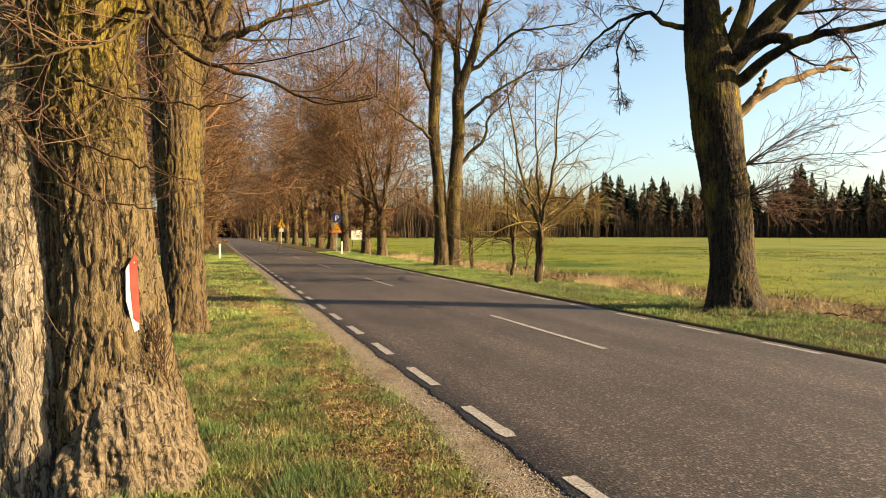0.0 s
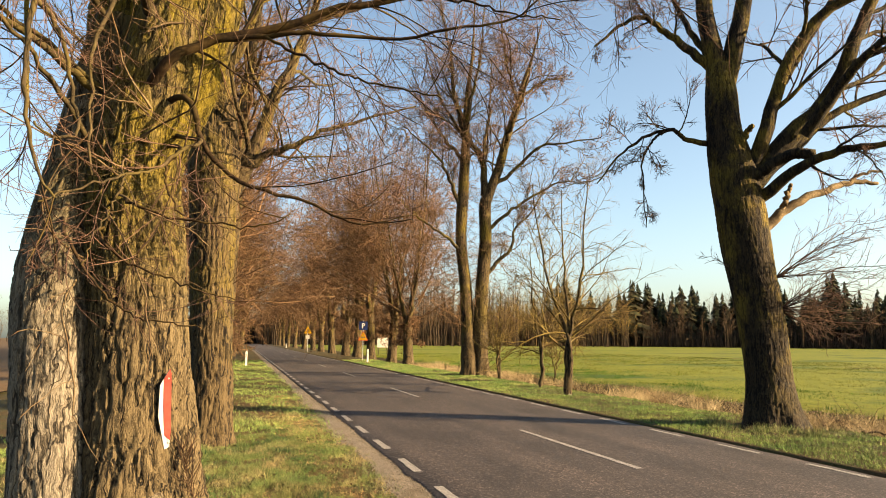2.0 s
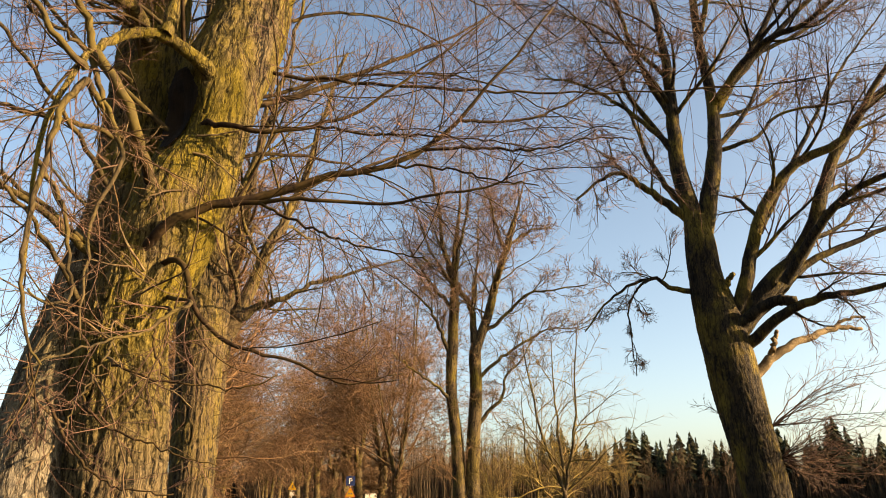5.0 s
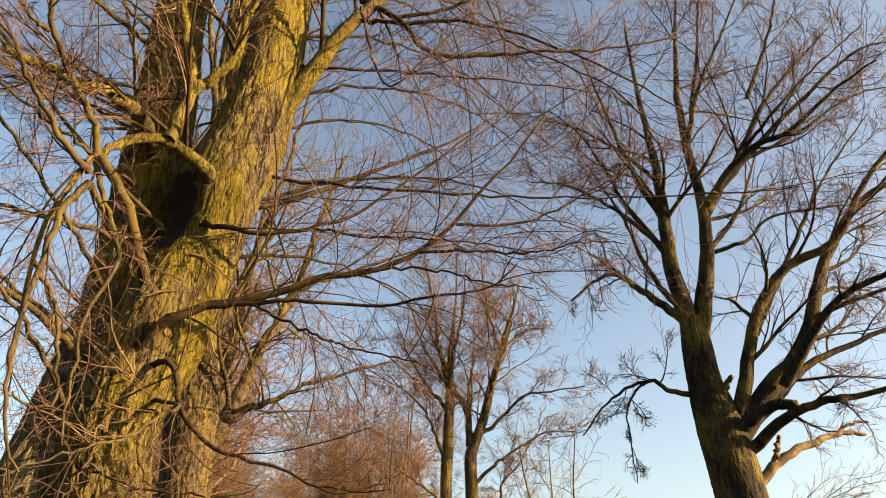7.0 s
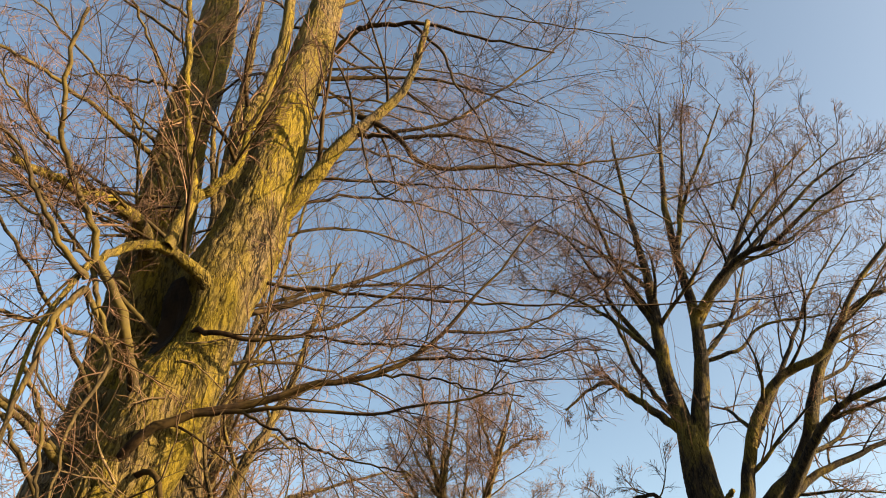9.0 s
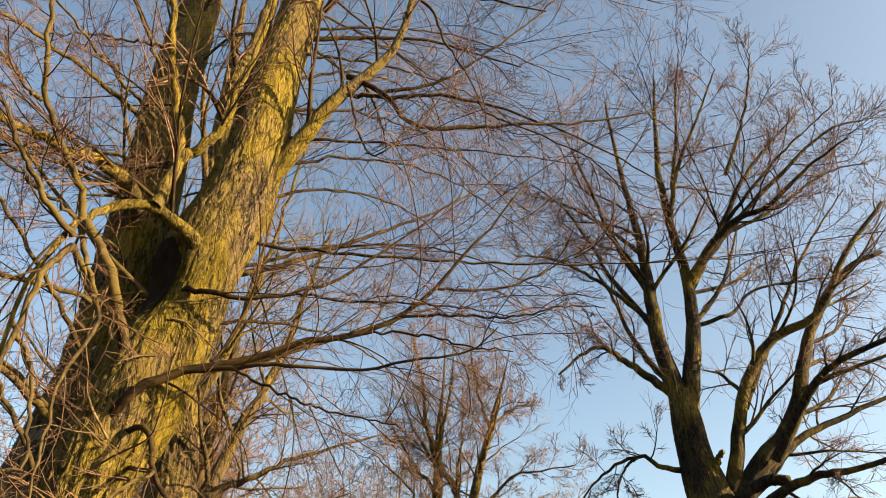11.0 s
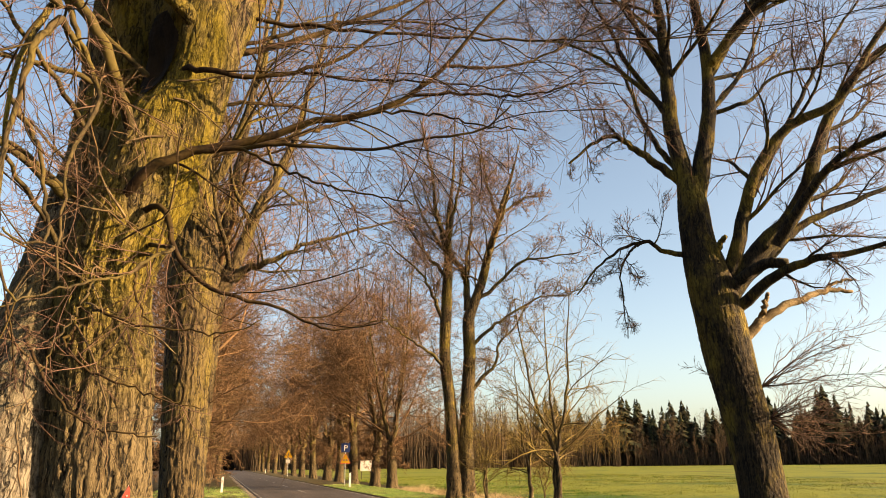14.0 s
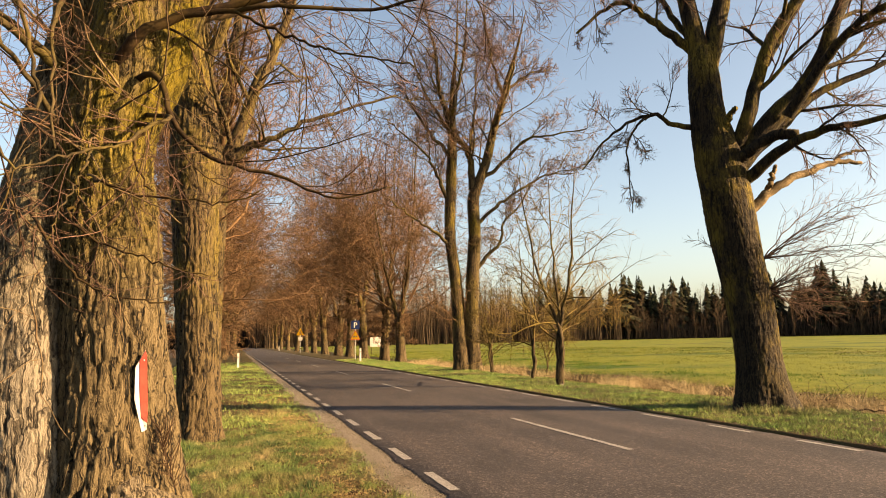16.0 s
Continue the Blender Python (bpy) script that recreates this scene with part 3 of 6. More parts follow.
def row_tree(seed, height=19.0, girth=0.42, fork=0.26, stems=3, detail=1.0, twig=TWIG_RED, spread=1.0, rings=60, sides=40, fine=0.008):
    """An avenue lime: furrowed trunk, upright stems, fine twiggy crown. Returns its meshes."""
    rng = np.random.default_rng(seed)
    top = height * fork
    rich = detail > 0.6
    limb_n = 10 if rich else 6
    lean = rng.normal(size=2) * 0.25
    path = [(0, 0, -0.25), (lean[0] * 0.3, lean[1] * 0.3, top * 0.35), (lean[0] * 0.6, lean[1] * 0.6, top * 0.7), (lean[0], lean[1], top)]
    trunk = quick_mesh("trunk", furrowed(path, (girth * 1.05, girth * 0.95, girth * 0.88, girth * 0.86), rings, sides, 0.03, seed, 0.45, 0.4, 5, pitch=0.10))
    stem_groups = []
    for k in range(stems):
        a = 2 * np.pi * (k + rng.random() * 0.6) / stems
        out = spread * rng.uniform(0.07, 0.15) * height
        h = height * rng.uniform(0.86, 1.0)
        c, s = np.cos(a), np.sin(a)
        pts = [(lean[0], lean[1], top - 0.5), (lean[0] + c * out * 0.25, lean[1] + s * out * 0.25, top + 0.13 * h), (lean[0] + c * out * 0.55, lean[1] + s * out * 0.55, top + 0.33 * h), (lean[0] + c * out, lean[1] + s * out, h)]
        stem_groups.append(limb_path(pts, girth * rng.uniform(0.5, 0.68) * (1.15 if stems == 2 else 1.0), 0.025, 20, rng, 0.05))
    P0, R0 = stack(stem_groups)
    P1, R1 = spawn(rng, P0, R0, 14, (0.08, 0.97), (0.26 * spread, 0.54 * spread), (30, 68), limb_n, 0.34, 0.06, 0.17, 0.25)
    low = spawn(rng, np.array([path])[:, 1:], np.full((1, 3), girth * 0.3), 4, (0.5, 1.0), (0.5, 1.0), (55, 85), limb_n, 0.3, 0.04, 0.18, 0.25)
    P1, R1 = np.concatenate([P1, low[0]]), np.concatenate([R1, low[1]])
    bole = np.array([[(path[1][0], path[1][1], 1.2), (lean[0] * 0.7, lean[1] * 0.7, top * 0.8), (lean[0], lean[1], top + 1.5)]])
    shoots = spawn(rng, bole, np.full((1, 3), 0.06), 20 if rich else 9, (0.1, 1.0), (0.2, 0.55), (50, 95), limb_n, 0.35, -0.02, 0.15, 0.3, 0.3, 0.008)
    P1, R1 = np.concatenate([P1, shoots[0]]), np.concatenate([R1, shoots[1]])
    P2, R2 = spawn(rng, P1, R1, 9, (0.2, 1.0), (0.3, 0.6), (28, 62), 5 if rich else 3, 0.5, 0.02, 0.2, 0.3, 0.2, 0.010)
    c3 = max(3, int(6 * detail))
    P3, R3 = spawn(rng, P2, R2, c3, (0.12, 1.0), (0.35, 0.7), (25, 65), 3 if rich else 2, 0.6, 0.0, 0.25, 0.5, 0.2, fine)
    P4, R4 = spawn(rng, P3, R3, 3 if rich else 2, (0.2, 1.0), (0.45, 0.9), (20, 60), 2, 0.7, 0.0, 0.2, 0.6, 0.0, fine)
    stem_parts = [("stem", tube_mesh("stem", [(P0[k:k + 1], R0[k:k + 1], 9, False)]), BARK_ROW) for k in range(stems)]
    crown = tube_mesh("crown", [(P1, R1, 5 if rich else 3, False), (P2, R2, 3, True), (P3, R3, 3, True), (P4, R4, 3, True)])
    return (("trunk", trunk, BARK_ROW), *stem_parts, ("crown", crown, twig))


def plant(meshes, x, y, turn, label):
    root = tree_root(x, y, turn, label)
    for name, me, material in meshes:
        part(name, me, material, root)
    return root


def lifted(P, R):
    """Leaves out shoots that would hang down over the verge and road."""
    keep = P[:, :, 2].min(1) > np.where(P[:, -1, 0] > 0.35, 2.3, 1.7)
    return P[keep], R[keep]


def near_tree():
    """The two-stemmed lime beside the camera."""
    root = tree_root(-0.62, 5.2, 6.8, "old two-stemmed lime with deeply furrowed sunlit bark, mossy above", z=0.0)
    rng = np.random.default_rng(4)
    stem = [(0.04, 0, -0.25), (0.0, 0, 0.3), (-0.06, 0, 0.8), (-0.10, 0, 1.46), (-0.15, 0.02, 2.1), (-0.20, 0.04, 2.7), (-0.16, 0.04, 3.1), (-0.03, 0.03, 3.5), (0.11, 0.02, 4.1), (0.20, 0.02, 4.75), (0.40, 0.04, 5.4), (0.49, 0.05, 6.0), (0.57, 0.07, 6.9), (0.64, 0.1, 7.7), (0.76, 0.12, 8.6), (1.0, 0.2, 11.0)]
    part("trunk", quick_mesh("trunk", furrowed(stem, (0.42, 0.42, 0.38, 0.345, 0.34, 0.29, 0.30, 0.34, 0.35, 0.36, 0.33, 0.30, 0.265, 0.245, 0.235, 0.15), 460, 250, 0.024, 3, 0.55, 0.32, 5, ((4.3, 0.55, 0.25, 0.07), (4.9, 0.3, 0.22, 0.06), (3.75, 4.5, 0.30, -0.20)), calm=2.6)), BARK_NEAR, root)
    grey = [(-0.48, -0.02, -0.25), (-0.49, -0.02, 0.3), (-0.52, 0.0, 0.8), (-0.58, 0.05, 1.46), (-0.61, 0.12, 2.0), (-0.59, 0.20, 2.45), (-0.50, 0.28, 2.96), (-0.38, 0.36, 3.5), (-0.28, 0.42, 4.0)]
    part("side_stem", quick_mesh("side_stem", furrowed(grey, (0.33, 0.30, 0.27, 0.26, 0.275, 0.27, 0.26, 0.27, 0.28), 220, 150, 0.013, 8, 0.4, 0.4, 4)), BARK_GREY, root, "grey lichen-covered side stem")
    left = [(-0.38, 0.22, 2.9), (-0.26, 0.56, 4.1), (-0.27, 0.62, 4.85), (-0.31, 0.66, 5.65), (-0.32, 0.72, 6.4), (-0.38, 0.88, 7.5), (-0.36, 1.25, 9.4), (-0.48, 1.5, 11.8)]
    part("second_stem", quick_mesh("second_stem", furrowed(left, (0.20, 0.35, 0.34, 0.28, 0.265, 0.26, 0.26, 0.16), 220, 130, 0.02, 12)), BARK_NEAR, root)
    # near-black lining under the collar of the broken limb, painting the hollow's shade
    n_a, n_z = 44, 60
    da, hz = np.meshgrid(np.linspace(-0.75, 0.75, n_a), np.linspace(4.15, 4.98, n_z))
    axis = spline(stem, 460)
    rows = np.argmin(np.abs(axis[None, :, 2] - hz[:, 0][:, None]), 1)
    girth = np.interp(rows / 459.0, np.linspace(0, 1, 16), (0.42, 0.42, 0.38, 0.345, 0.34, 0.29, 0.30, 0.34, 0.35, 0.36, 0.33, 0.30, 0.265, 0.245, 0.235, 0.15))[:, None]
    spread = np.exp(-((da * girth) ** 2 + (hz - 4.5) ** 2) / 0.09)
    deep = girth - 0.20 * spread + 0.035
    lining = np.stack([axis[rows, 0][:, None] + np.cos(3.75 + da) * deep, axis[rows, 1][:, None] + np.sin(3.75 + da) * deep, hz], -1)
    ragged = (da / 0.62) ** 2 + ((hz - 4.58) / 0.36) ** 2 + 0.35 * vnoise(np.stack([da * 5, hz * 6, 0 * da], -1), 71)
    i, j = np.arange(n_z - 1)[:, None] * n_a, np.arange(n_a - 1)[None]
    quads = np.stack([i + j, i + j + 1, i + j + 1 + n_a, i + j + n_a], -1).reshape(-1, 4)
    quads = quads[ragged.reshape(-1)[quads].max(1) < 1.0]
    part("hollow", quick_mesh("hollow", [(lining.reshape(-1, 3), quads)]), HOLLOW_SHADE, root, "hollow in the trunk, its shade painted near black")
    # swollen burl low on the sunny side
    n_u, n_h = 130, 110
    uu, hh = np.meshgrid(np.linspace(-1, 1, n_u), np.linspace(-1, 1, n_h))
    spots = np.stack([uu * 3.0, hh * 3.4, 0 * uu], -1)
    rim = 0.30 * vnoise(spots * 0.9, 95) + 0.18 * vnoise(spots * 2.7, 96)
    swell = np.clip(1 - uu ** 2 - np.clip(hh + 0.15, 0, 2) ** 2 + rim * (uu ** 2 + hh ** 2), 0, 1) ** 0.5
    fold = np.stack([uu * 9.0 + 0.8 * hh, hh * 2.2, 0 * uu], -1)
    lump = 0.05 * vnoise(spots, 91) + 0.03 * vnoise(fold, 92) + 0.02 * vnoise(fold * 2.3, 97) + 0.016 * vnoise(spots * 4.3, 93) + 0.006 * vnoise(spots * 13.0, 94)
    around = 4.95 + uu * 0.85
    reach = 0.41 + 0.24 * np.clip((0.5 - hh) * 0.6, 0, 1) + swell * (0.12 + lump) - 0.10 * (1 - np.clip(swell * 4, 0, 1))
    height = 0.36 + hh * 0.42
    skin = np.stack([-0.02 + np.cos(around) * reach, np.sin(around) * reach, height], -1)
    i, j = np.arange(n_h - 1)[:, None] * n_u, np.arange(n_u - 1)[None]
    faces = np.stack([i + j, i + j + 1, i + j + 1 + n_u, i + j + n_u], -1).reshape(-1, 4)
    part("burl", quick_mesh("burl", [(skin.reshape(-1, 3), faces)]), BARK_BURL, root, "pale knobbly burl")
    bough_data = (
        (((-0.20, -0.10, 3.22), (-0.05, -0.38, 3.5), (0.22, -0.45, 3.68), (0.64, -0.59, 3.79), (1.0, -0.71, 3.95), (1.35, -0.82, 4.02), (1.66, -0.94, 4.18), (1.92, -1.06, 4.43), (2.1, -1.18, 4.68), (2.32, -1.3, 4.97), (2.6, -1.45, 5.4)), 0.050, 0.008),
        (((1.92, -1.06, 4.43), (2.33, -1.1, 4.49), (2.68, -1.2, 4.61), (2.99, -1.3, 4.82), (3.36, -1.4, 5.06)), 0.016, 0.006),
        (((1.66, -0.94, 4.18), (2.17, -1.13, 4.21), (2.47, -1.32, 4.17), (2.8, -1.5, 4.24), (3.1, -1.6, 4.25)), 0.016, 0.005),
        (((0.1, -0.2, 4.45), (0.29, -0.4, 4.38), (0.58, -0.5, 4.33), (0.94, -0.6, 4.41), (1.25, -0.7, 4.56), (1.55, -0.8, 4.82), (1.86, -0.9, 5.1), (2.2, -1.0, 5.45)), 0.030, 0.007),
        (((0.94, -0.6, 4.41), (1.36, -0.78, 4.33), (1.6, -0.95, 4.29), (2.02, -1.12, 4.26), (2.48, -1.3, 4.2)), 0.014, 0.005),
        (((0.22, -0.45, 3.68), (0.54, -0.6, 3.72), (0.74, -0.73, 3.71), (1.0, -0.86, 3.7), (1.35, -0.99, 3.68), (1.73, -1.24, 3.73), (2.04, -1.37, 3.78), (2.22, -1.5, 3.95)), 0.026, 0.006),
        (((1.0, -0.71, 3.95), (1.52, -0.9, 4.05), (1.84, -1.1, 3.99), (2.08, -1.3, 3.86), (2.34, -1.5, 3.78)), 0.015, 0.005),
        (((0.54, -0.6, 3.72), (0.93, -0.9, 3.45), (1.18, -1.2, 3.27), (1.51, -1.5, 3.13)), 0.014, 0.005),
        (((-0.08, -0.12, 3.33), (0.11, -0.44, 3.25), (0.23, -0.57, 2.9), (0.47, -0.68, 2.68), (0.84, -0.78, 2.58), (1.14, -0.89, 2.44), (1.51, -1.0, 2.49)), 0.03, 0.005),
        (((0.3, 0.0, 3.85), (0.98, 0.3, 4.26), (1.53, 0.6, 4.65), (2.18, 0.9, 5.1), (3.07, 1.2, 5.69)), 0.036, 0.007),
        (((0.24, -0.18, 4.80), (0.10, -0.32, 4.90), (-0.02, -0.38, 4.95), (-0.21, -0.44, 5.0), (-0.44, -0.47, 4.93), (-0.54, -0.55, 4.8), (-0.63, -0.65, 4.6), (-0.70, -0.85, 4.3), (-0.75, -1.1, 3.7), (-0.68, -1.3, 2.87)), 0.085, 0.009),
        (((-0.33, 0.4, 5.4), (-0.43, -0.1, 5.38), (-0.67, -0.38, 5.35), (-0.89, -0.55, 5.25), (-1.03, -0.72, 5.21), (-1.3, -0.95, 5.1)), 0.085, 0.03),
        (((-0.20, -0.46, 5.0), (-0.12, -0.43, 5.5), (-0.20, -0.47, 5.9), (-0.26, -0.5, 6.17), (-0.38, -0.7, 6.47), (-0.47, -0.9, 6.88), (-0.6, -1.0, 7.5)), 0.07, 0.025),
        (((-0.13, -0.43, 5.52), (0.06, -0.5, 5.7), (0.19, -0.6, 5.92), (0.21, -0.7, 6.23), (0.3, -0.8, 6.63), (0.37, -0.9, 7.44)), 0.062, 0.02),
        (((0.30, 0.0, 5.9), (0.23, 0.0, 6.34), (0.21, 0.03, 7.0), (0.34, 0.05, 7.7), (0.41, 0.08, 8.5), (0.39, 0.1, 9.4)), 0.11, 0.07),
        (((-0.60, -0.9, 4.25), (-0.49, -0.8, 4.13), (-0.34, -0.85, 3.8), (-0.43, -0.9, 3.34)), 0.03, 0.008),
        (((-0.60, -0.9, 4.25), (-0.68, -1.1, 3.91), (-0.69, -1.2, 3.5), (-0.70, -1.3, 2.99), (-0.61, -1.4, 2.55), (-0.5, -1.5, 2.35)), 0.03, 0.006),
        (((0.6, 0.0, 5.8), (0.84, -0.1, 6.2), (1.02, -0.24, 6.58), (1.21, -0.38, 6.89), (1.5, -0.52, 7.25), (1.72, -0.66, 7.71), (1.85, -0.8, 8.58)), 0.11, 0.035),
        (((1.21, -0.38, 6.89), (1.6, -0.55, 6.85), (2.3, -0.8, 6.9), (3.4, -1.0, 6.7), (4.5, -1.1, 6.3)), 0.036, 0.008),
        (((-0.5, 0.0, 3.4), (-1.0, -0.2, 3.7), (-1.7, -0.3, 3.75), (-2.6, -0.4, 3.9)), 0.036, 0.008),
        (((0.75, 0.1, 8.0), (1.5, 0.0, 8.3), (2.3, -0.2, 8.4), (3.3, -0.5, 8.1)), 0.04, 0.01),
        (((0.3, 0.1, 4.8), (0.9, 0.4, 5.2), (1.8, 0.6, 5.9), (2.8, 1.0, 6.8), (3.6, 1.2, 7.6)), 0.045, 0.01),
        (((0.02, -0.1, 3.1), (0.2, -0.60, 2.95), (0.08, -0.78, 2.83), (-0.05, -0.91, 2.68), (-0.21, -1.04, 2.59), (-0.37, -1.17, 2.49), (-0.6, -1.3, 2.36)), 0.020, 0.005),
        (((-0.21, -1.04, 2.59), (-0.27, -1.07, 2.4), (-0.34, -1.13, 2.24), (-0.37, -1.2, 2.07)), 0.009, 0.004),
        (((-0.62, 0.02, 2.5), (-0.53, -0.67, 2.28), (-0.39, -0.73, 2.06), (-0.27, -0.8, 1.92), (-0.14, -0.87, 1.82), (0.0, -0.93, 1.78), (0.2, -1.0, 1.75)), 0.014, 0.004),
        (((-0.28, -0.08, 2.55), (-0.35, -0.54, 2.31), (-0.2, -0.63, 2.15), (0.01, -0.72, 2.06), (0.19, -0.81, 1.98), (0.42, -0.9, 1.92)), 0.013, 0.004),
        (((-0.25, -0.06, 2.63), (-0.2, -0.54, 2.53), (0.01, -0.63, 2.44), (0.31, -0.72, 2.4), (0.53, -0.81, 2.38), (0.74, -0.9, 2.45)), 0.013, 0.004),
        (((-0.76, -1.05, 3.59), (-0.63, -1.05, 3.4), (-0.55, -1.1, 3.25), (-0.48, -1.15, 2.91), (-0.45, -1.2, 2.77), (-0.54, -1.25, 2.7), (-0.65, -1.3, 2.76)), 0.020, 0.006),
        (((-0.63, -0.66, 4.58), (-0.49, -0.78, 4.2), (-0.35, -0.87, 3.87), (-0.34, -0.95, 3.62), (-0.43, -1.03, 3.29), (-0.4, -1.12, 2.93), (-0.37, -1.2, 2.54)), 0.026, 0.007),
        (((0.0, -0.08, 3.02), (0.08, -0.64, 2.87), (-0.0, -0.73, 2.74), (0.01, -0.81, 2.57), (0.09, -0.9, 2.4)), 0.018, 0.006),
        (((-0.63, -0.66, 4.58), (-0.66, -0.75, 4.76), (-0.78, -0.8, 4.94), (-0.95, -0.87, 5.19), (-1.07, -1.0, 5.39), (-1.09, -1.13, 5.51), (-1.17, -1.27, 5.96), (-1.15, -1.4, 6.3)), 0.034, 0.016),
        (((-1.07, -1.0, 5.30), (-1.1, -1.25, 5.16), (-1.29, -1.4, 5.26), (-1.6, -1.55, 5.5)), 0.018, 0.007),
        (((-0.35, 0.5, 6.1), (-0.51, -0.1, 6.12), (-0.86, -0.45, 6.11), (-1.2, -0.7, 6.1), (-1.43, -0.95, 6.01), (-1.8, -1.3, 5.85)), 0.036, 0.012),
        (((1.25, -0.4, 7.15), (1.57, -0.57, 6.89), (1.88, -0.73, 6.42), (2.47, -0.9, 6.48), (2.95, -1.07, 6.55), (3.52, -1.23, 6.66), (4.31, -1.4, 6.96)), 0.04, 0.008),
        (((1.59, -0.5, 6.96), (2.14, -0.7, 7.16), (2.58, -0.9, 7.55), (3.08, -1.1, 8.12), (3.55, -1.3, 8.74)), 0.026, 0.007),
        (((1.73, -0.6, 8.7), (2.06, -0.74, 8.2), (2.12, -0.88, 7.62), (2.3, -1.02, 7.05), (2.39, -1.16, 6.42), (2.35, -1.3, 5.87)), 0.024, 0.006),
        (((0.99, -0.1, 8.39), (1.17, -0.32, 8.63), (1.51, -0.54, 8.65), (1.91, -0.76, 8.6), (2.58, -0.98, 8.4), (3.26, -1.2, 8.29)), 0.05, 0.01),
        (((1.23, -0.5, 6.96), (1.35, -0.73, 6.03), (1.49, -0.97, 5.76), (2.08, -1.2, 6.63)), 0.016, 0.005),
        (((2.37, -1.2, 6.37), (3.0, -1.33, 6.15), (3.43, -1.47, 5.85), (3.6, -1.6, 5.3)), 0.012, 0.005),
        (((-0.62, -0.85, 4.35), (-0.78, -0.95, 4.47), (-0.98, -1.02, 4.72), (-1.1, -1.15, 4.84), (-1.2, -1.27, 4.98), (-1.5, -1.45, 5.1)), 0.030, 0.010),
    )
    boughs, slender = [], []
    for pts, r0, r1 in bough_data:
        P, R = limb_path(pts, r0 if r0 > 0.1 else r0 * 0.84, r1 * 0.9, 30, rng, 0.007)
        # thin boughs ending at x below zero take the sunlit tone, others the shaded
        part("bough", tube_mesh("bough", [(*closed(P, R), 14, False)]), BARK_NEAR if r0 > 0.06 else BOUGH_SUNLIT if pts[-1][0] < 0.0 else BOUGH_SHADED, root)
        (slender if pts[-1][2] < 2.9 and r0 < 0.027 else boughs).append((P, R))
    stub = limb_path(((-0.16, -0.33, 3.87), (-0.25, -0.6, 4.0), (-0.34, -0.75, 4.19), (-0.58, -0.70, 4.58)), 0.042, 0.034, 14, rng, 0.006)
    part("stub", tube_mesh("stub", [(*closed(*stub), 9, False)]), BOUGH_SUNLIT, root, "broken branch stub")
    P0, R0 = stack(boughs)
    trunk_line = spline(stem[6:], 24)[None]
    left_line = spline(left[1:], 24)[None]
    wild = [spawn(rng, trunk_line, np.full((1, 24), 0.12), 5, (0.1, 1.0), (0.22, 0.42), (50, 90), 30, 0.2, 0.0, 0.03, 0.2, 0.6),
            spawn(rng, left_line, np.full((1, 24), 0.12), 5, (0.05, 1.0), (0.22, 0.45), (50, 90), 30, 0.2, 0.0, 0.03, 0.2, 0.6)]
    sweep = []
    for k in range(14):
        h = 4.3 + 0.42 * k
        out, away, rise = rng.uniform(2.6, 4.6), rng.uniform(-1.8, 1.8), rng.uniform(-0.5, 1.9)
        u0 = 0.3 if h < 5 else 0.4 + (h - 5) * 0.13
        sweep.append(limb_path(((u0, 0.0, h), (u0 + out * 0.3, away * 0.25, h + rise * 0.7), (u0 + out * 0.65, away * 0.6, h + rise), (u0 + out, away, h + rise * 0.6)), 0.019, 0.005, 30, rng, 0.010))
    for k in range(12):
        h = 2.9 + 0.48 * k
        out, away, rise = rng.uniform(1.0, 2.6), rng.uniform(-1.8, 0.8), rng.uniform(-0.6, 1.0)
        sweep.append(limb_path(((-0.4, 0.0, h), (-0.4 - out * 0.3, away * 0.25, h + rise * 0.6), (-0.4 - out * 0.65, away * 0.6, h + rise), (-0.4 - out, away, h + rise * 0.5)), 0.022, 0.006, 30, rng, 0.012))
    PW, RW = stack(wild + sweep)
    for k in range(len(PW)):
        # same split by side: sunlit tone to the left, shaded tone elsewhere
        part("bough", tube_mesh("bough", [(PW[k:k + 1], RW[k:k + 1], 6, False)]), BOUGH_SUNLIT if PW[k, -1, 0] < -0.5 else BOUGH_SHADED, root)
    PA, RA = np.concatenate([P0, PW]), np.concatenate([R0, RW])
    P1, R1 = spawn(rng, PA, RA, 7, (0.12, 1.0), (0.25, 0.62), (18, 55), 13, 0.34, 0.0, 0.05, 0.25, 0.3, 0.004, 0.06)
    P1, R1 = lifted(P1, R1)
    P2, R2 = spawn(rng, P1, R1, 9, (0.12, 1.0), (0.3, 0.65), (22, 50), 8, 0.5, 0.0, 0.06, 0.4, 0.3, 0.0022, 0.07)
    P2, R2 = lifted(P2, R2)
    bare = spawn(rng, *stack(slender), 7, (0.15, 1.0), (0.15, 0.4), (25, 60), 8, 0.4, 0.0, 0.08, 0.4, 0.2, 0.0022, 0.08)
    P2, R2 = np.concatenate([P2, bare[0]]), np.concatenate([R2, bare[1]])
    P3, R3 = spawn(rng, P2, R2, 5, (0.15, 1.0), (0.3, 0.65), (25, 55), 5, 0.7, 0.02, 0.07, 0.7, 0.2, 0.0016, 0.08)
    tagged(part("branchwork", tube_mesh("branchwork", [(P1, R1, 4, True)]), BOUGH_SHADED, root), kind="stuff")
    # thin shoots straight from the bark, curling in front of the trunk
    face = np.array([[(-0.55, -0.25, 1.9), (-0.30, -0.33, 2.5), (-0.15, -0.30, 3.1), (0.05, -0.33, 3.7), (0.15, -0.34, 4.6)]])
    PF, RF = spawn(rng, face, np.full((1, 5), 0.05), 22, (0.0, 1.0), (0.22, 0.55), (55, 110), 14, 0.18, -0.02, 0.12, 0.3, 0.2, 0.0045, 0.12)
    keep = PF[:, -1, 1] < -0.3
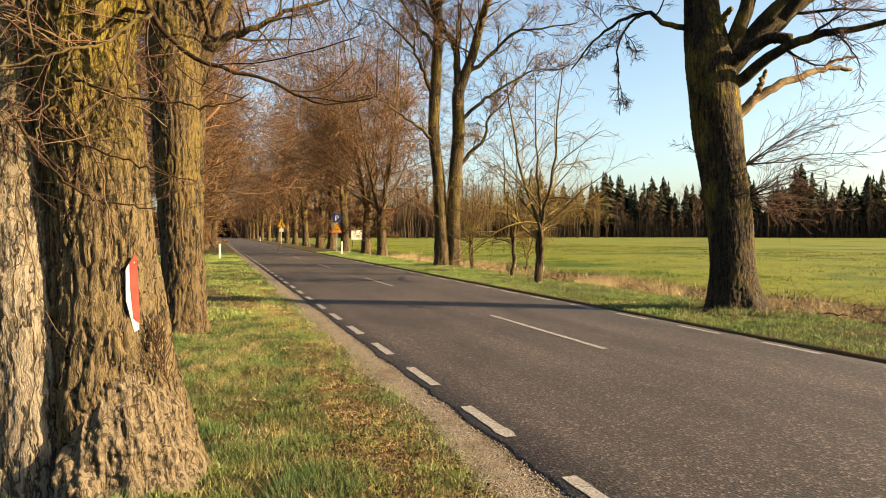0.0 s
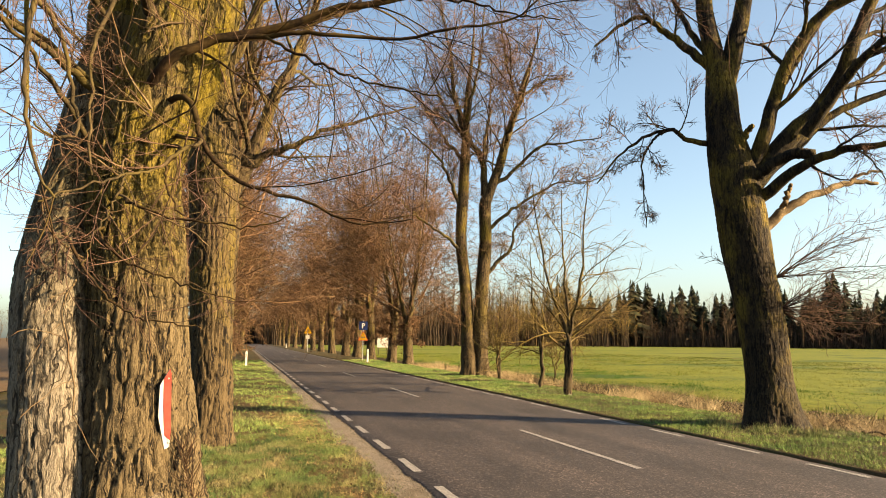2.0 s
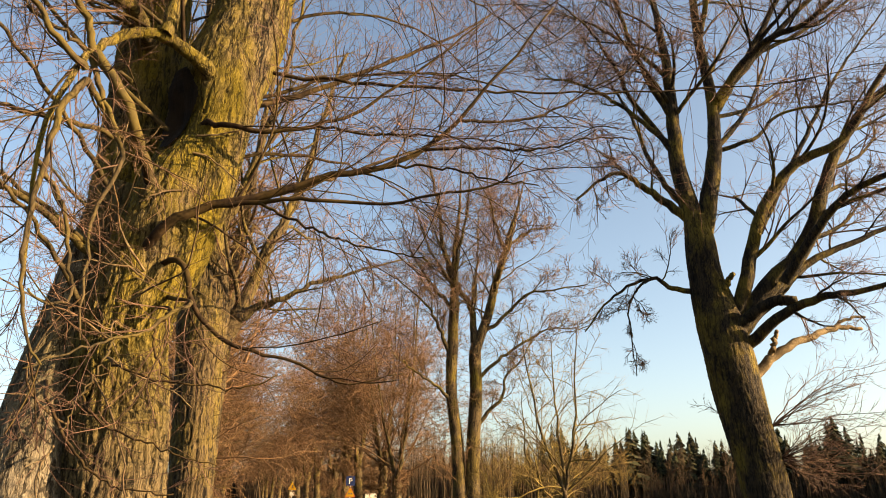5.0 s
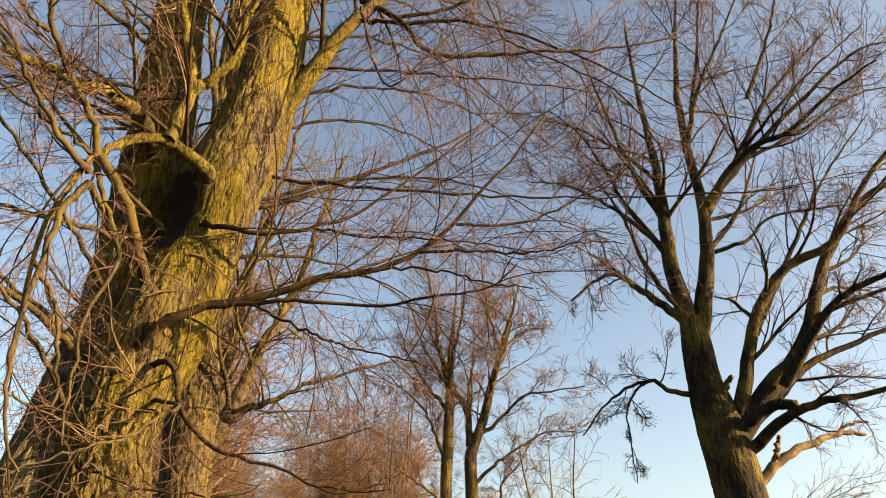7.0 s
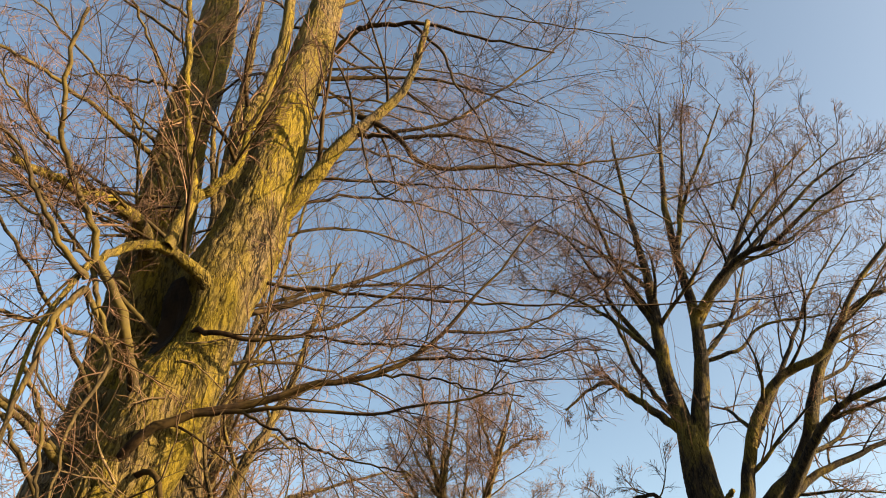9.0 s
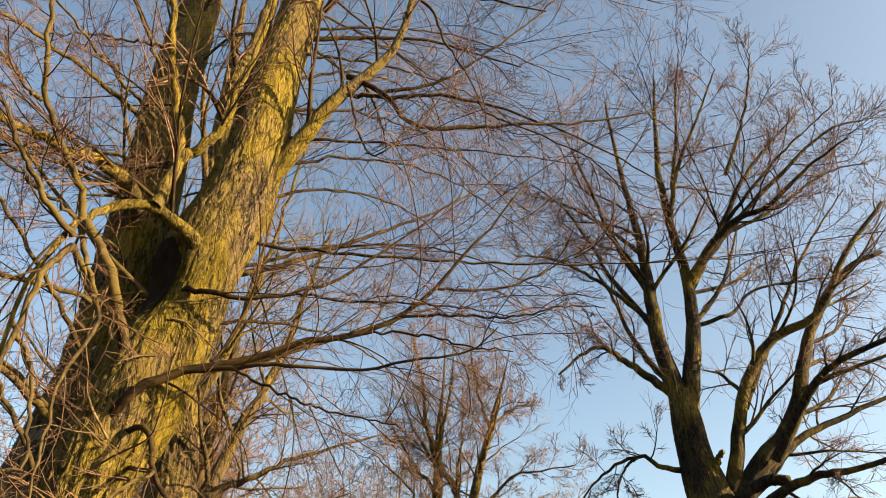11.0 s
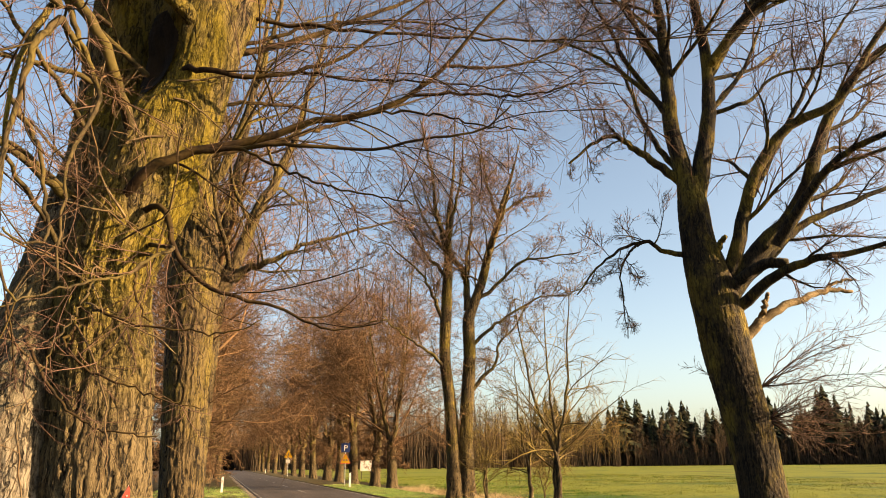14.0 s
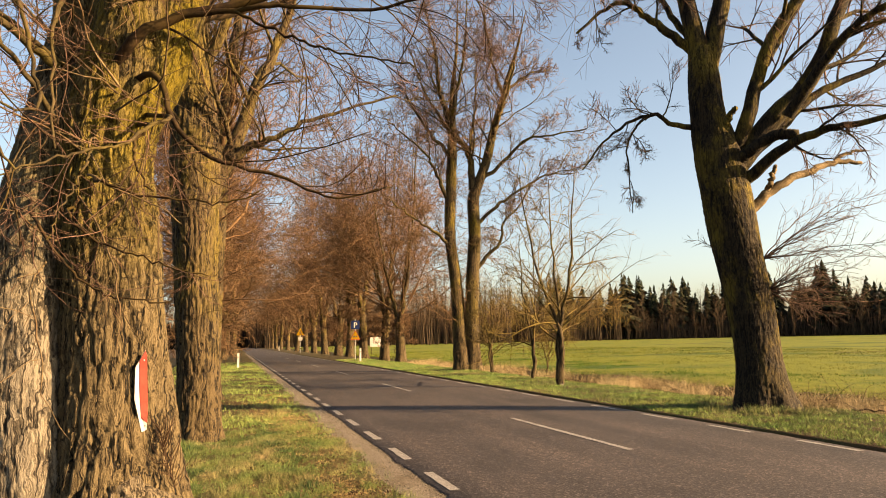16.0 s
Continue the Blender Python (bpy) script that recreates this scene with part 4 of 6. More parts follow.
    PG, RG = spawn(rng, PF[keep], RF[keep], 7, (0.15, 1.0), (0.25, 0.6), (25, 70), 7, 0.5, 0.0, 0.12, 0.4, 0.2, 0.0025, 0.1)
    tagged(part("front_growth", tube_mesh("front_growth", [(PF[keep], RF[keep], 4, True), (PG, RG, 3, True)]), SHOOT, root, "thin pale shoots curling in front of the bark"), kind="stuff")
    tagged(part("crown", tube_mesh("crown", [(P2, R2, 3, True), (P3, R3, 3, True)]), TWIG_NEAR, root, "fine arching reddish twigs"), kind="stuff")
    # tuft of dead shoots low on the bark
    foot = np.array([[(0.30, -0.32, 0.62), (0.22, -0.36, 0.86), (0.20, -0.36, 1.0)]])
    PS, RS = spawn(rng, foot, np.full((1, 3), 0.02), 46, (0, 1), (0.3, 0.8), (20, 80), 5, 0.16, 0.25, 0.2, 0.4, 0.2, 0.0022)
    tagged(part("dry_growth", tube_mesh("dry_growth", [(PS, RS, 3, True)]), TWIG, root, "thin dry shoots on the trunk foot"), kind="stuff")
    return root


def big_tree():
    """The stout tree across the road, shade put into its bark colour."""
    root = tree_root(10.3, 12.17, -40.3, "stout old bare tree, bark darkened to suggest shade, several forks", z=0.02)
    rng = np.random.default_rng(9)
    stem = [(0.05, 0, -0.25), (0.02, 0, 0.3), (-0.01, 0, 0.9), (-0.04, 0, 1.5), (-0.12, 0, 2.4), (-0.25, 0, 3.3), (-0.36, 0, 4.3), (-0.48, 0, 5.2), (-0.62, 0, 6.2), (-0.66, 0, 7.0), (-0.68, 0, 7.7)]
    part("trunk", quick_mesh("trunk", furrowed(stem, (0.54, 0.50, 0.45, 0.44, 0.47, 0.48, 0.50, 0.48, 0.36, 0.33, 0.26), 260, 170, 0.015, 6, 0.35, 0.35, 5, pitch=0.05)), BARK_SHADED, root)
    data = (
        (((-0.1, 0.1, 3.95), (0.62, 0.45, 4.56), (1.40, 0.95, 4.98), (1.98, 1.35, 5.16), (2.36, 1.6, 5.14)), 0.125, 0.035, BARK_DEAD, 0),
        (((1.80, 1.22, 5.10), (2.0, 1.35, 5.32), (2.45, 1.5, 5.38)), 0.05, 0.025, BARK_DEAD, 0),
        (((0.38, 0.3, 4.36), (0.52, 0.3, 4.72), (0.62, 0.28, 5.0)), 0.075, 0.04, BARK_DEAD, 0),
        (((-0.1, 0.0, 4.6), (0.75, -0.38, 5.17), (1.51, -0.75, 5.38), (2.28, -1.12, 5.35), (3.8, -1.5, 5.59)), 0.14, 0.03, BARK_SHADED, 2),
        (((-0.2, 0.0, 4.9), (0.74, 0.38, 5.82), (1.46, 0.75, 6.52), (2.68, 1.12, 7.06), (4.6, 1.5, 7.83)), 0.17, 0.03, BARK_SHADED, 2),
        (((-0.1, -0.2, 5.1), (0.59, -0.35, 5.47), (0.99, -0.5, 5.42)), 0.13, 0.10, BARK_SHADED, 0),
        (((-0.3, 0.0, 4.8), (0.54, 0.1, 5.84), (1.51, 0.16, 6.88), (2.01, 0.22, 8.06), (2.61, 0.28, 9.19), (3.44, 0.34, 10.11), (4.3, 0.45, 10.5)), 0.26, 0.05, BARK_SHADED, 1),
        (((-0.2, 0.0, 5.2), (0.11, -0.1, 5.83), (0.5, -0.18, 7.11), (1.37, -0.26, 8.4), (2.6, -0.34, 8.95), (3.42, -0.42, 10.17), (4.5, -0.5, 11.2)), 0.20, 0.04, BARK_SHADED, 1),
        (((0.9, -0.15, 5.9), (1.75, -0.73, 6.93), (2.5, -1.27, 7.39), (3.9, -1.8, 7.55)), 0.13, 0.04, BARK_SHADED, 2),
        (((-0.35, -0.15, 5.4), (-0.22, -0.3, 6.0), (-0.05, -0.45, 6.15)), 0.085, 0.05, BARK_SHADED, 0),
        (((-0.68, 0.0, 7.2), (-0.92, -0.1, 9.2), (-0.88, -0.2, 10.76), (-0.91, -0.3, 12.31), (-1.02, -0.4, 13.98), (-1.07, -0.5, 16.52)), 0.24, 0.03, BARK_SHADED, 1),
        (((-0.66, 0.0, 7.0), (-0.15, 0.12, 8.87), (0.01, 0.24, 10.63), (-0.08, 0.36, 13.56), (0.1, 0.48, 15.71), (0.42, 0.6, 18.0)), 0.24, 0.03, BARK_SHADED, 1),
        (((0.0, 0.2, 10.31), (0.77, 0.45, 11.52), (1.87, 0.7, 13.4), (2.76, 0.95, 14.53), (4.09, 1.2, 15.9)), 0.12, 0.02, BARK_SHADED, 1),
        (((0.0, 0.2, 10.51), (1.19, -0.2, 11.62), (2.15, -0.6, 11.71), (3.14, -1.0, 12.19), (4.1, -1.4, 12.55)), 0.12, 0.02, BARK_SHADED, 1),
        (((-0.75, 0.0, 7.6), (-1.62, -0.27, 8.42), (-2.27, -0.53, 8.91), (-3.23, -0.8, 8.28)), 0.12, 0.025, BARK_SHADED, 2),
        (((-0.8, 0.0, 7.8), (-1.49, 0.3, 9.21), (-1.98, 0.6, 11.0), (-2.75, 0.9, 13.01)), 0.09, 0.02, BARK_SHADED, 1),
        (((-0.6, 0.0, 5.85), (-1.33, -0.2, 6.04), (-1.79, -0.4, 6.27), (-2.59, -0.6, 5.9), (-3.23, -0.8, 5.12)), 0.075, 0.015, BARK_SHADED, 2),
        (((-1.79, -0.4, 6.27), (-2.04, -0.47, 6.07), (-2.28, -0.53, 5.56), (-2.24, -0.6, 4.11)), 0.04, 0.010, BARK_SHADED, 2),
        (((-0.9, -0.2, 10.2), (-1.5, -0.5, 11.8), (-1.9, -0.8, 13.6), (-2.3, -1.0, 15.3)), 0.09, 0.02, BARK_SHADED, 1),
        (((-0.05, 0.3, 12.6), (0.5, 0.2, 14.2), (1.3, 0.1, 15.6), (2.1, 0.0, 17.1)), 0.08, 0.02, BARK_SHADED, 1),
        (((-0.92, -0.2, 9.4), (-1.9, -0.3, 10.6), (-3.0, -0.4, 11.6), (-4.2, -0.6, 12.0)), 0.075, 0.015, BARK_SHADED, 1),
        (((-0.9, -0.1, 11.4), (-1.9, 0.3, 13.0), (-3.0, 0.6, 14.2), (-3.9, 0.8, 14.9)), 0.065, 0.015, BARK_SHADED, 1),
        (((0.6, 0.5, 7.3), (1.9, 0.9, 9.6), (2.9, 1.2, 11.3), (4.3, 1.4, 13.0)), 0.08, 0.015, BARK_SHADED, 1),
        (((0.14, 0.1, 10.62), (1.25, 0.28, 11.8), (3.06, 0.45, 13.44), (4.32, 0.62, 14.41), (5.28, 0.8, 14.6)), 0.10, 0.015, BARK_SHADED, 1),
        (((1.15, 0.3, 11.75), (2.33, 0.6, 12.28), (3.95, 0.9, 13.3), (5.04, 1.2, 13.5)), 0.06, 0.015, BARK_SHADED, 1),
        (((-0.15, 0.2, 9.33), (0.85, 0.4, 9.61), (1.49, 0.6, 10.2), (2.64, 0.8, 10.3), (3.25, 1.0, 10.33)), 0.06, 0.015, BARK_SHADED, 2),
        (((-1.97, -0.13, 8.83), (-2.32, -0.27, 9.32), (-2.44, -0.4, 9.9)), 0.05, 0.015, BARK_SHADED, 2),
        (((-0.93, 0.0, 9.3), (-1.77, -0.25, 10.88), (-2.07, -0.5, 11.77), (-2.71, -0.75, 13.11), (-3.36, -1.0, 13.8)), 0.08, 0.015, BARK_SHADED, 1),
        (((0.2, 0.3, 13.5), (0.6, 0.3, 15.2), (0.9, 0.2, 16.8), (1.3, 0.1, 18.4)), 0.07, 0.015, BARK_SHADED, 1),
        (((1.59, 0.35, 13.6), (2.39, 0.47, 15.32), (2.9, 0.5, 16.8), (3.2, 0.6, 17.9)), 0.06, 0.015, BARK_SHADED, 1),
        (((1.2, 0.6, 12.2), (2.2, 0.2, 13.0), (3.3, 0.1, 13.9), (4.5, 0.0, 14.7)), 0.06, 0.015, BARK_SHADED, 1),
    )
    alive, sparse = [], []
    for pts, r0, r1, material, live in data:
        P, R = limb_path(pts, r0, r1, 24, rng, 0.013 if live else 0.016)
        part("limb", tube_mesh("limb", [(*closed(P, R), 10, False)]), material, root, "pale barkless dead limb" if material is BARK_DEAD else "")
        if live == 2:
            sparse.append((P, R))
        elif live:
            alive.append((P, R))
    P0, R0 = stack(alive)
    P1, R1 = spawn(rng, P0, R0, 9, (0.25, 1.0), (0.22, 0.5), (25, 60), 10, 0.40, 0.04, 0.08, 0.25, 0.1, 0.009, 0.06)
    few = spawn(rng, *stack(sparse), 7, (0.3, 1.0), (0.16, 0.4), (30, 75), 10, 0.4, -0.02, 0.15, 0.25, 0.1, 0.009)
    P1, R1 = np.concatenate([P1, few[0]]), np.concatenate([R1, few[1]])
    P2, R2 = spawn(rng, P1, R1, 8, (0.15, 1.0), (0.3, 0.65), (25, 55), 6, 0.5, 0.02, 0.09, 0.35, 0.1, 0.0055, 0.08)
    P3, R3 = spawn(rng, P2, R2, 6, (0.15, 1.0), (0.4, 0.85), (22, 55), 4, 0.6, 0.03, 0.16, 0.6, 0.0, 0.0045)
    P4, R4 = spawn(rng, P3, R3, 2, (0.2, 1.0), (0.45, 0.9), (25, 55), 2, 0.8, 0.02, 0.2, 0.7, 0.0, 0.0035)
    tagged(part("branchwork", tube_mesh("branchwork", [(P1, R1, 5, True)]), BARK_SHADED, root), kind="stuff")
    tagged(part("crown", tube_mesh("crown", [(P2, R2, 3, True), (P3, R3, 3, True), (P4, R4, 3, True)]), TWIG_DARK, root), kind="stuff")
    # suckers fanning out of two knots on the sunny side
    stems = []
    for (ku, kh), count, (out0, out1), (rise0, rise1) in (((0.33, 3.0), 9, (0.3, 2.3), (-0.1, 1.3)), ((0.36, 2.35), 17, (0.5, 1.9), (-0.55, 0.75))):
        for k in range(count):
            share = (k + rng.random()) / count
            out, rise, away = rng.uniform(out0, out1), rise0 + (rise1 - rise0) * share, rng.uniform(-0.7, 0.7)
            stems.append(limb_path(((ku - 0.1, -0.1, kh), (ku + out * 0.25, -0.1 + away * 0.2, kh + rise * 0.45), (ku + out * 0.6, -0.1 + away * 0.6, kh + rise * 0.85), (ku + out, -0.1 + away, kh + rise)), 0.014, 0.003, 12, rng, 0.015))
    stems.append(limb_path(((-0.45, -0.1, 3.0), (-0.75, -0.25, 3.35), (-1.15, -0.35, 3.5)), 0.010, 0.003, 12, rng, 0.01))
    PS, RS = stack(stems)
    PT, RT = spawn(rng, PS, RS, 12, (0.15, 1.0), (0.2, 0.5), (20, 55), 5, 0.5, 0.04, 0.12, 0.4, 0.2, 0.004)
    PU, RU = spawn(rng, PT, RT, 3, (0.2, 1.0), (0.3, 0.6), (20, 55), 3, 0.6, 0.02, 0.12, 0.4, 0.2, 0.0035)
    tagged(part("side_growth", tube_mesh("side_growth", [(PS, RS, 4, True), (PT, RT, 3, True), (PU, RU, 3, True)]), TWIG_NEAR, root, "fan of thin reddish side shoots"), kind="stuff")
    return root


near_tree()
big_tree()
# second and third tree of the near row


def second_tree():
    """Straight lime behind the near one, with a bough over the verge."""
    root = tree_root(-0.57, 12.1, 2.9, "tall lime with ribbed yellowish bark beside the verge")
    rng = np.random.default_rng(23)
    stem = [(0.06, 0, -0.25), (0.07, 0, 0.6), (0.06, 0, 1.5), (0.02, 0, 2.6), (-0.02, 0, 3.6), (-0.03, 0, 4.4), (-0.08, 0, 5.2), (-0.15, 0, 6.4), (-0.32, 0.1, 9.0), (-0.5, 0.2, 13.0), (-0.6, 0.3, 18.5)]
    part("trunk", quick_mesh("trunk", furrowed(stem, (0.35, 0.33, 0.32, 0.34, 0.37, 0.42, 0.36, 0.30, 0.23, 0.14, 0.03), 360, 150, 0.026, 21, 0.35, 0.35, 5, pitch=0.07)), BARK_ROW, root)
    data = (
        (((0.1, 0.0, 3.7), (0.43, 0.0, 4.5), (0.74, 0.0, 5.3), (1.08, 0.0, 6.29), (1.4, 0.05, 7.1), (1.75, 0.1, 8.6), (2.2, 0.3, 10.5)), 0.17, 0.03),
        (((0.5, 0.0, 4.6), (0.85, -0.2, 4.8), (1.25, -0.4, 4.95), (2.0, -0.6, 5.3), (3.2, -0.8, 5.7)), 0.09, 0.015),
        (((0.0, 0.0, 6.0), (0.5, -0.5, 7.2), (0.9, -0.9, 9.0), (1.3, -1.1, 11.5)), 0.10, 0.02),
        (((-0.2, 0.0, 7.5), (-1.0, -0.4, 8.8), (-1.9, -0.7, 10.6), (-2.6, -0.9, 12.6)), 0.11, 0.02),
        (((-0.3, 0.1, 8.6), (0.3, 0.6, 10.2), (1.0, 1.0, 12.2), (1.7, 1.3, 14.5)), 0.10, 0.02),
        (((-0.15, 0.0, 5.2), (-0.9, 0.3, 5.9), (-1.9, 0.5, 6.3), (-3.0, 0.8, 7.4)), 0.08, 0.02),
        (((-0.4, 0.2, 10.5), (-0.9, -0.5, 12.4), (-1.2, -1.0, 14.4), (-1.6, -1.3, 16.6)), 0.08, 0.02),
        (((-0.45, 0.2, 11.6), (0.2, 0.1, 13.4), (0.6, -0.2, 15.4), (1.0, -0.4, 17.4)), 0.08, 0.02),
    )
    boughs = []
    for pts, r0, r1 in data:
        P, R = limb_path(pts, r0, r1, 24, rng, 0.018)
        part("bough", tube_mesh("bough", [(P, R, 9, False)]), BARK_ROW, root)
        boughs.append((P, R))
    P0, R0 = stack(boughs)
    P1, R1 = spawn(rng, P0, R0, 10, (0.2, 1.0), (0.22, 0.5), (28, 62), 9, 0.4, 0.04, 0.14, 0.3, 0.1, 0.008)
    P2, R2 = spawn(rng, P1, R1, 8, (0.15, 1.0), (0.3, 0.6), (25, 58), 6, 0.5, 0.02, 0.15, 0.4, 0.1, 0.005)
    P3, R3 = spawn(rng, P2, R2, 5, (0.15, 1.0), (0.35, 0.75), (25, 58), 4, 0.7, 0.02, 0.15, 0.6, 0.0, 0.0038)
    tagged(part("branchwork", tube_mesh("branchwork", [(P1, R1, 5, True)]), BARK_ROW, root), kind="stuff")
    tagged(part("crown", tube_mesh("crown", [(P2, R2, 3, True), (P3, R3, 3, True)]), TWIG_TAN, root), kind="stuff")
    # short shoots bristling from the bole
    bole = spline(stem[2:8], 24)[None]
    PS, RS = spawn(rng, bole, np.full((1, 24), 0.03), 60, (0.0, 1.0), (0.08, 0.3), (50, 90), 8, 0.2, 0.02, 0.2, 0.4, 0.2, 0.004)
    PT, RT = spawn(rng, PS, RS, 5, (0.2, 1.0), (0.25, 0.6), (25, 60), 4, 0.6, 0.02, 0.2, 0.5, 0.1, 0.003)
    tagged(part("side_growth", tube_mesh("side_growth", [(PS, RS, 3, True), (PT, RT, 3, True)]), TWIG_TAN, root, "thin shoots bristling from the bole"), kind="stuff")


second_tree()
plant(row_tree(22, 19, 0.42, 0.34, 3, 0.7, TWIG_RED, 0.6, 90, 70, 0.006), -0.75, 20.3, 200, "tall bare lime with ribbed bark in the roadside row")
# forked pair tree and neighbours across the road


def twin_tree(x, y):
    """Two tall stems grown together at the foot, with wide forked limbs."""
    root = tree_root(x, y, -18, "tall bare lime of two stems grown together")
    rng = np.random.default_rng(31)
    left = [(-0.15, 0, -0.25), (-0.18, 0, 0.6), (-0.26, 0, 2.2), (-0.38, 0, 4.4), (-0.60, 0, 6.6), (-0.54, 0, 8.6), (-0.42, 0, 10.65), (-0.38, 0, 12.2), (-0.34, 0.1, 14.1), (-0.05, 0.2, 16.6), (0.1, 0.3, 20.3)]
    right = [(0.38, 0.1, -0.25), (0.36, 0.1, 0.6), (0.36, 0.05, 2.2), (0.46, 0, 4.4), (0.62, 0, 6.6), (0.60, 0, 8.4), (0.85, 0, 9.2), (1.32, 0, 10.45), (1.71, 0, 12.0), (2.3, 0.1, 13.85), (2.54, 0.1, 14.8), (3.04, 0.2, 16.3), (3.6, 0.2, 18.4)]
    for path, seed, girth in ((left, 5, (0.42, 0.38, 0.33, 0.30, 0.28, 0.27, 0.25, 0.20, 0.12, 0.07, 0.02)), (right, 6, (0.42, 0.38, 0.34, 0.31, 0.30, 0.29, 0.25, 0.22, 0.20, 0.16, 0.12, 0.07, 0.02))):
        part("stem", quick_mesh("stem", furrowed(path, girth, 150, 56, 0.022, seed, 0.4, 0.4, 5, pitch=0.1)), BARK_ROW, root)
    limbs = [limb_path(pts, r0 * 1.2, 0.025, 20, rng, 0.035) for pts, r0 in (
        (((-0.40, 0, 12.0), (-0.8, 0.1, 13.6), (-1.04, 0.2, 14.66), (-1.13, 0.3, 16.2), (-1.5, 0.4, 18.2), (-1.9, 0.5, 20.2)), 0.15),
        (((0.60, 0, 9.0), (0.54, 0.1, 9.95), (0.39, 0.2, 11.0), (-0.19, 0.3, 11.9), (-0.88, 0.5, 12.8), (-1.8, 0.8, 14.6), (-2.6, 1.0, 17.0)), 0.19),
        (((2.25, 0, 14.0), (1.80, -0.3, 15.4), (1.52, -0.5, 16.95), (1.3, -0.7, 19.2)), 0.08),
        (((2.4, 0.1, 14.1), (3.1, 0.3, 14.7), (3.78, 0.4, 15.15), (4.84, 0.6, 15.4)), 0.08),
        (((0.6, 0, 4.9), (1.33, -0.1, 5.69), (1.91, -0.2, 6.31), (2.03, -0.2, 7.27), (2.7, -0.3, 7.9), (3.4, -0.4, 9.0)), 0.10),
        (((0.7, 0, 7.2), (1.91, 0.2, 8.25), (3.11, 0.3, 9.06), (4.32, 0.4, 9.72), (5.85, 0.6, 9.87)), 0.09),
        (((1.1, 0, 9.6), (2.16, -0.3, 10.27), (3.23, -0.6, 11.3), (4.61, -0.9, 11.46), (6.3, -1.2, 11.61)), 0.10),
        (((-0.55, 0, 8.2), (-1.07, -0.2, 9.46), (-1.49, -0.4, 10.49), (-2.4, -0.7, 11.38), (-3.6, -1.0, 12.4)), 0.11),
        (((-0.42, 0, 10.6), (-1.06, 0.3, 11.54), (-1.75, 0.6, 12.45), (-2.64, 1.0, 14.12), (-3.3, 1.4, 16.2)), 0.11),
        (((-0.55, 0, 6.0), (-1.3, -0.5, 6.8), (-2.4, -0.9, 7.5), (-3.8, -1.3, 8.6)), 0.09),
        (((1.6, 0, 11.6), (2.0, -0.9, 12.6), (2.6, -1.6, 14.2), (3.1, -2.1, 16.4)), 0.11),
        (((-0.4, 0, 11.8), (-0.2, -1.0, 13.4), (0.3, -1.7, 15.4), (0.5, -2.2, 18.0)), 0.11),
        (((0.5, 0.1, 10.4), (0.6, 1.1, 12.0), (0.9, 1.9, 14.2), (1.0, 2.6, 17.2)), 0.12))]
    for P, R in limbs:
        part("limb", tube_mesh("limb", [(P, R, 9, False)]), BARK_ROW, root)
    spines = [(spline(p[5:], 20)[None], np.linspace(0.2, 0.03, 20)[None]) for p in (left, right)]
    P0, R0 = stack(limbs + spines)
    P1, R1 = spawn(rng, P0, R0, 14, (0.18, 1.0), (0.2, 0.48), (28, 62), 9, 0.36, 0.03, 0.14, 0.25, 0, 0.011, 0.05)
    P2, R2 = spawn(rng, P1, R1, 8, (0.15, 1.0), (0.3, 0.6), (25, 58), 5, 0.5, 0.02, 0.18, 0.3, 0.1, 0.009)
    P3, R3 = spawn(rng, P2, R2, 6, (0.12, 1.0), (0.4, 0.75), (25, 58), 3, 0.6, 0.01, 0.2, 0.5, 0.1, 0.007)
    P4, R4 = spawn(rng, P3, R3, 3, (0.2, 1.0), (0.45, 0.9), (20, 55), 2, 0.7, 0.0, 0.2, 0.6, 0.0, 0.006)
    tagged(part("branchwork", tube_mesh("branchwork", [(P1, R1, 5, True)]), BARK_ROW, root), kind="stuff")
    tagged(part("crown", tube_mesh("crown", [(P2, R2, 3, True), (P3, R3, 3, True), (P4, R4, 3, True)]), TWIG_RED, root), kind="stuff")
    boles = np.stack([spline(p[2:7], 20) for p in (left, right)])
    PB, RB = spawn(rng, boles, np.full((2, 20), 0.05), 34, (0.0, 1.0), (0.10, 0.32), (45, 90), 8, 0.25, 0.03, 0.16, 0.3, 0.1, 0.008)
    PC, RC = spawn(rng, PB, RB, 7, (0.15, 1.0), (0.3, 0.6), (25, 60), 4, 0.5, 0.02, 0.18, 0.4, 0.1, 0.006)
    tagged(part("bole_growth", tube_mesh("bole_growth", [(PB, RB, 3, True), (PC, RC, 3, True)]), TWIG_RED, root, "thin shoots along both stems"), kind="stuff")
    foot = np.array([[(0.55, -0.2, 0.2), (0.6, -0.2, 0.9), (0.6, -0.2, 1.6)]])
    PS, RS = spawn(rng, foot, np.full((1, 3), 0.04), 20, (0, 1), (0.5, 1.2), (20, 80), 7, 0.3, 0.05, 0.2, 0.4, 0.0, 0.006)
    tagged(part("side_growth", tube_mesh("side_growth", [(PS, RS, 3, True)]), TWIG, root, "dry shoots round the foot"), kind="stuff")


twin_tree(10.9, 33.2)
VARIANTS = [row_tree(41 + k, 18 + k, 0.34 + 0.025 * k, 0.16 + 0.03 * k, 3 + k % 2, 1.0, TWIG_RED, 1.15, 50, 36, 0.013) for k in range(4)]
SMALL = [row_tree(61 + k, 17 + k, 0.42, 0.24, 4, 0.5, TWIG_RED, 1.2, 20, 16, 0.02) for k in range(3)]
LABEL = "tall bare lime with reddish twigs in the avenue row"
templates = {}


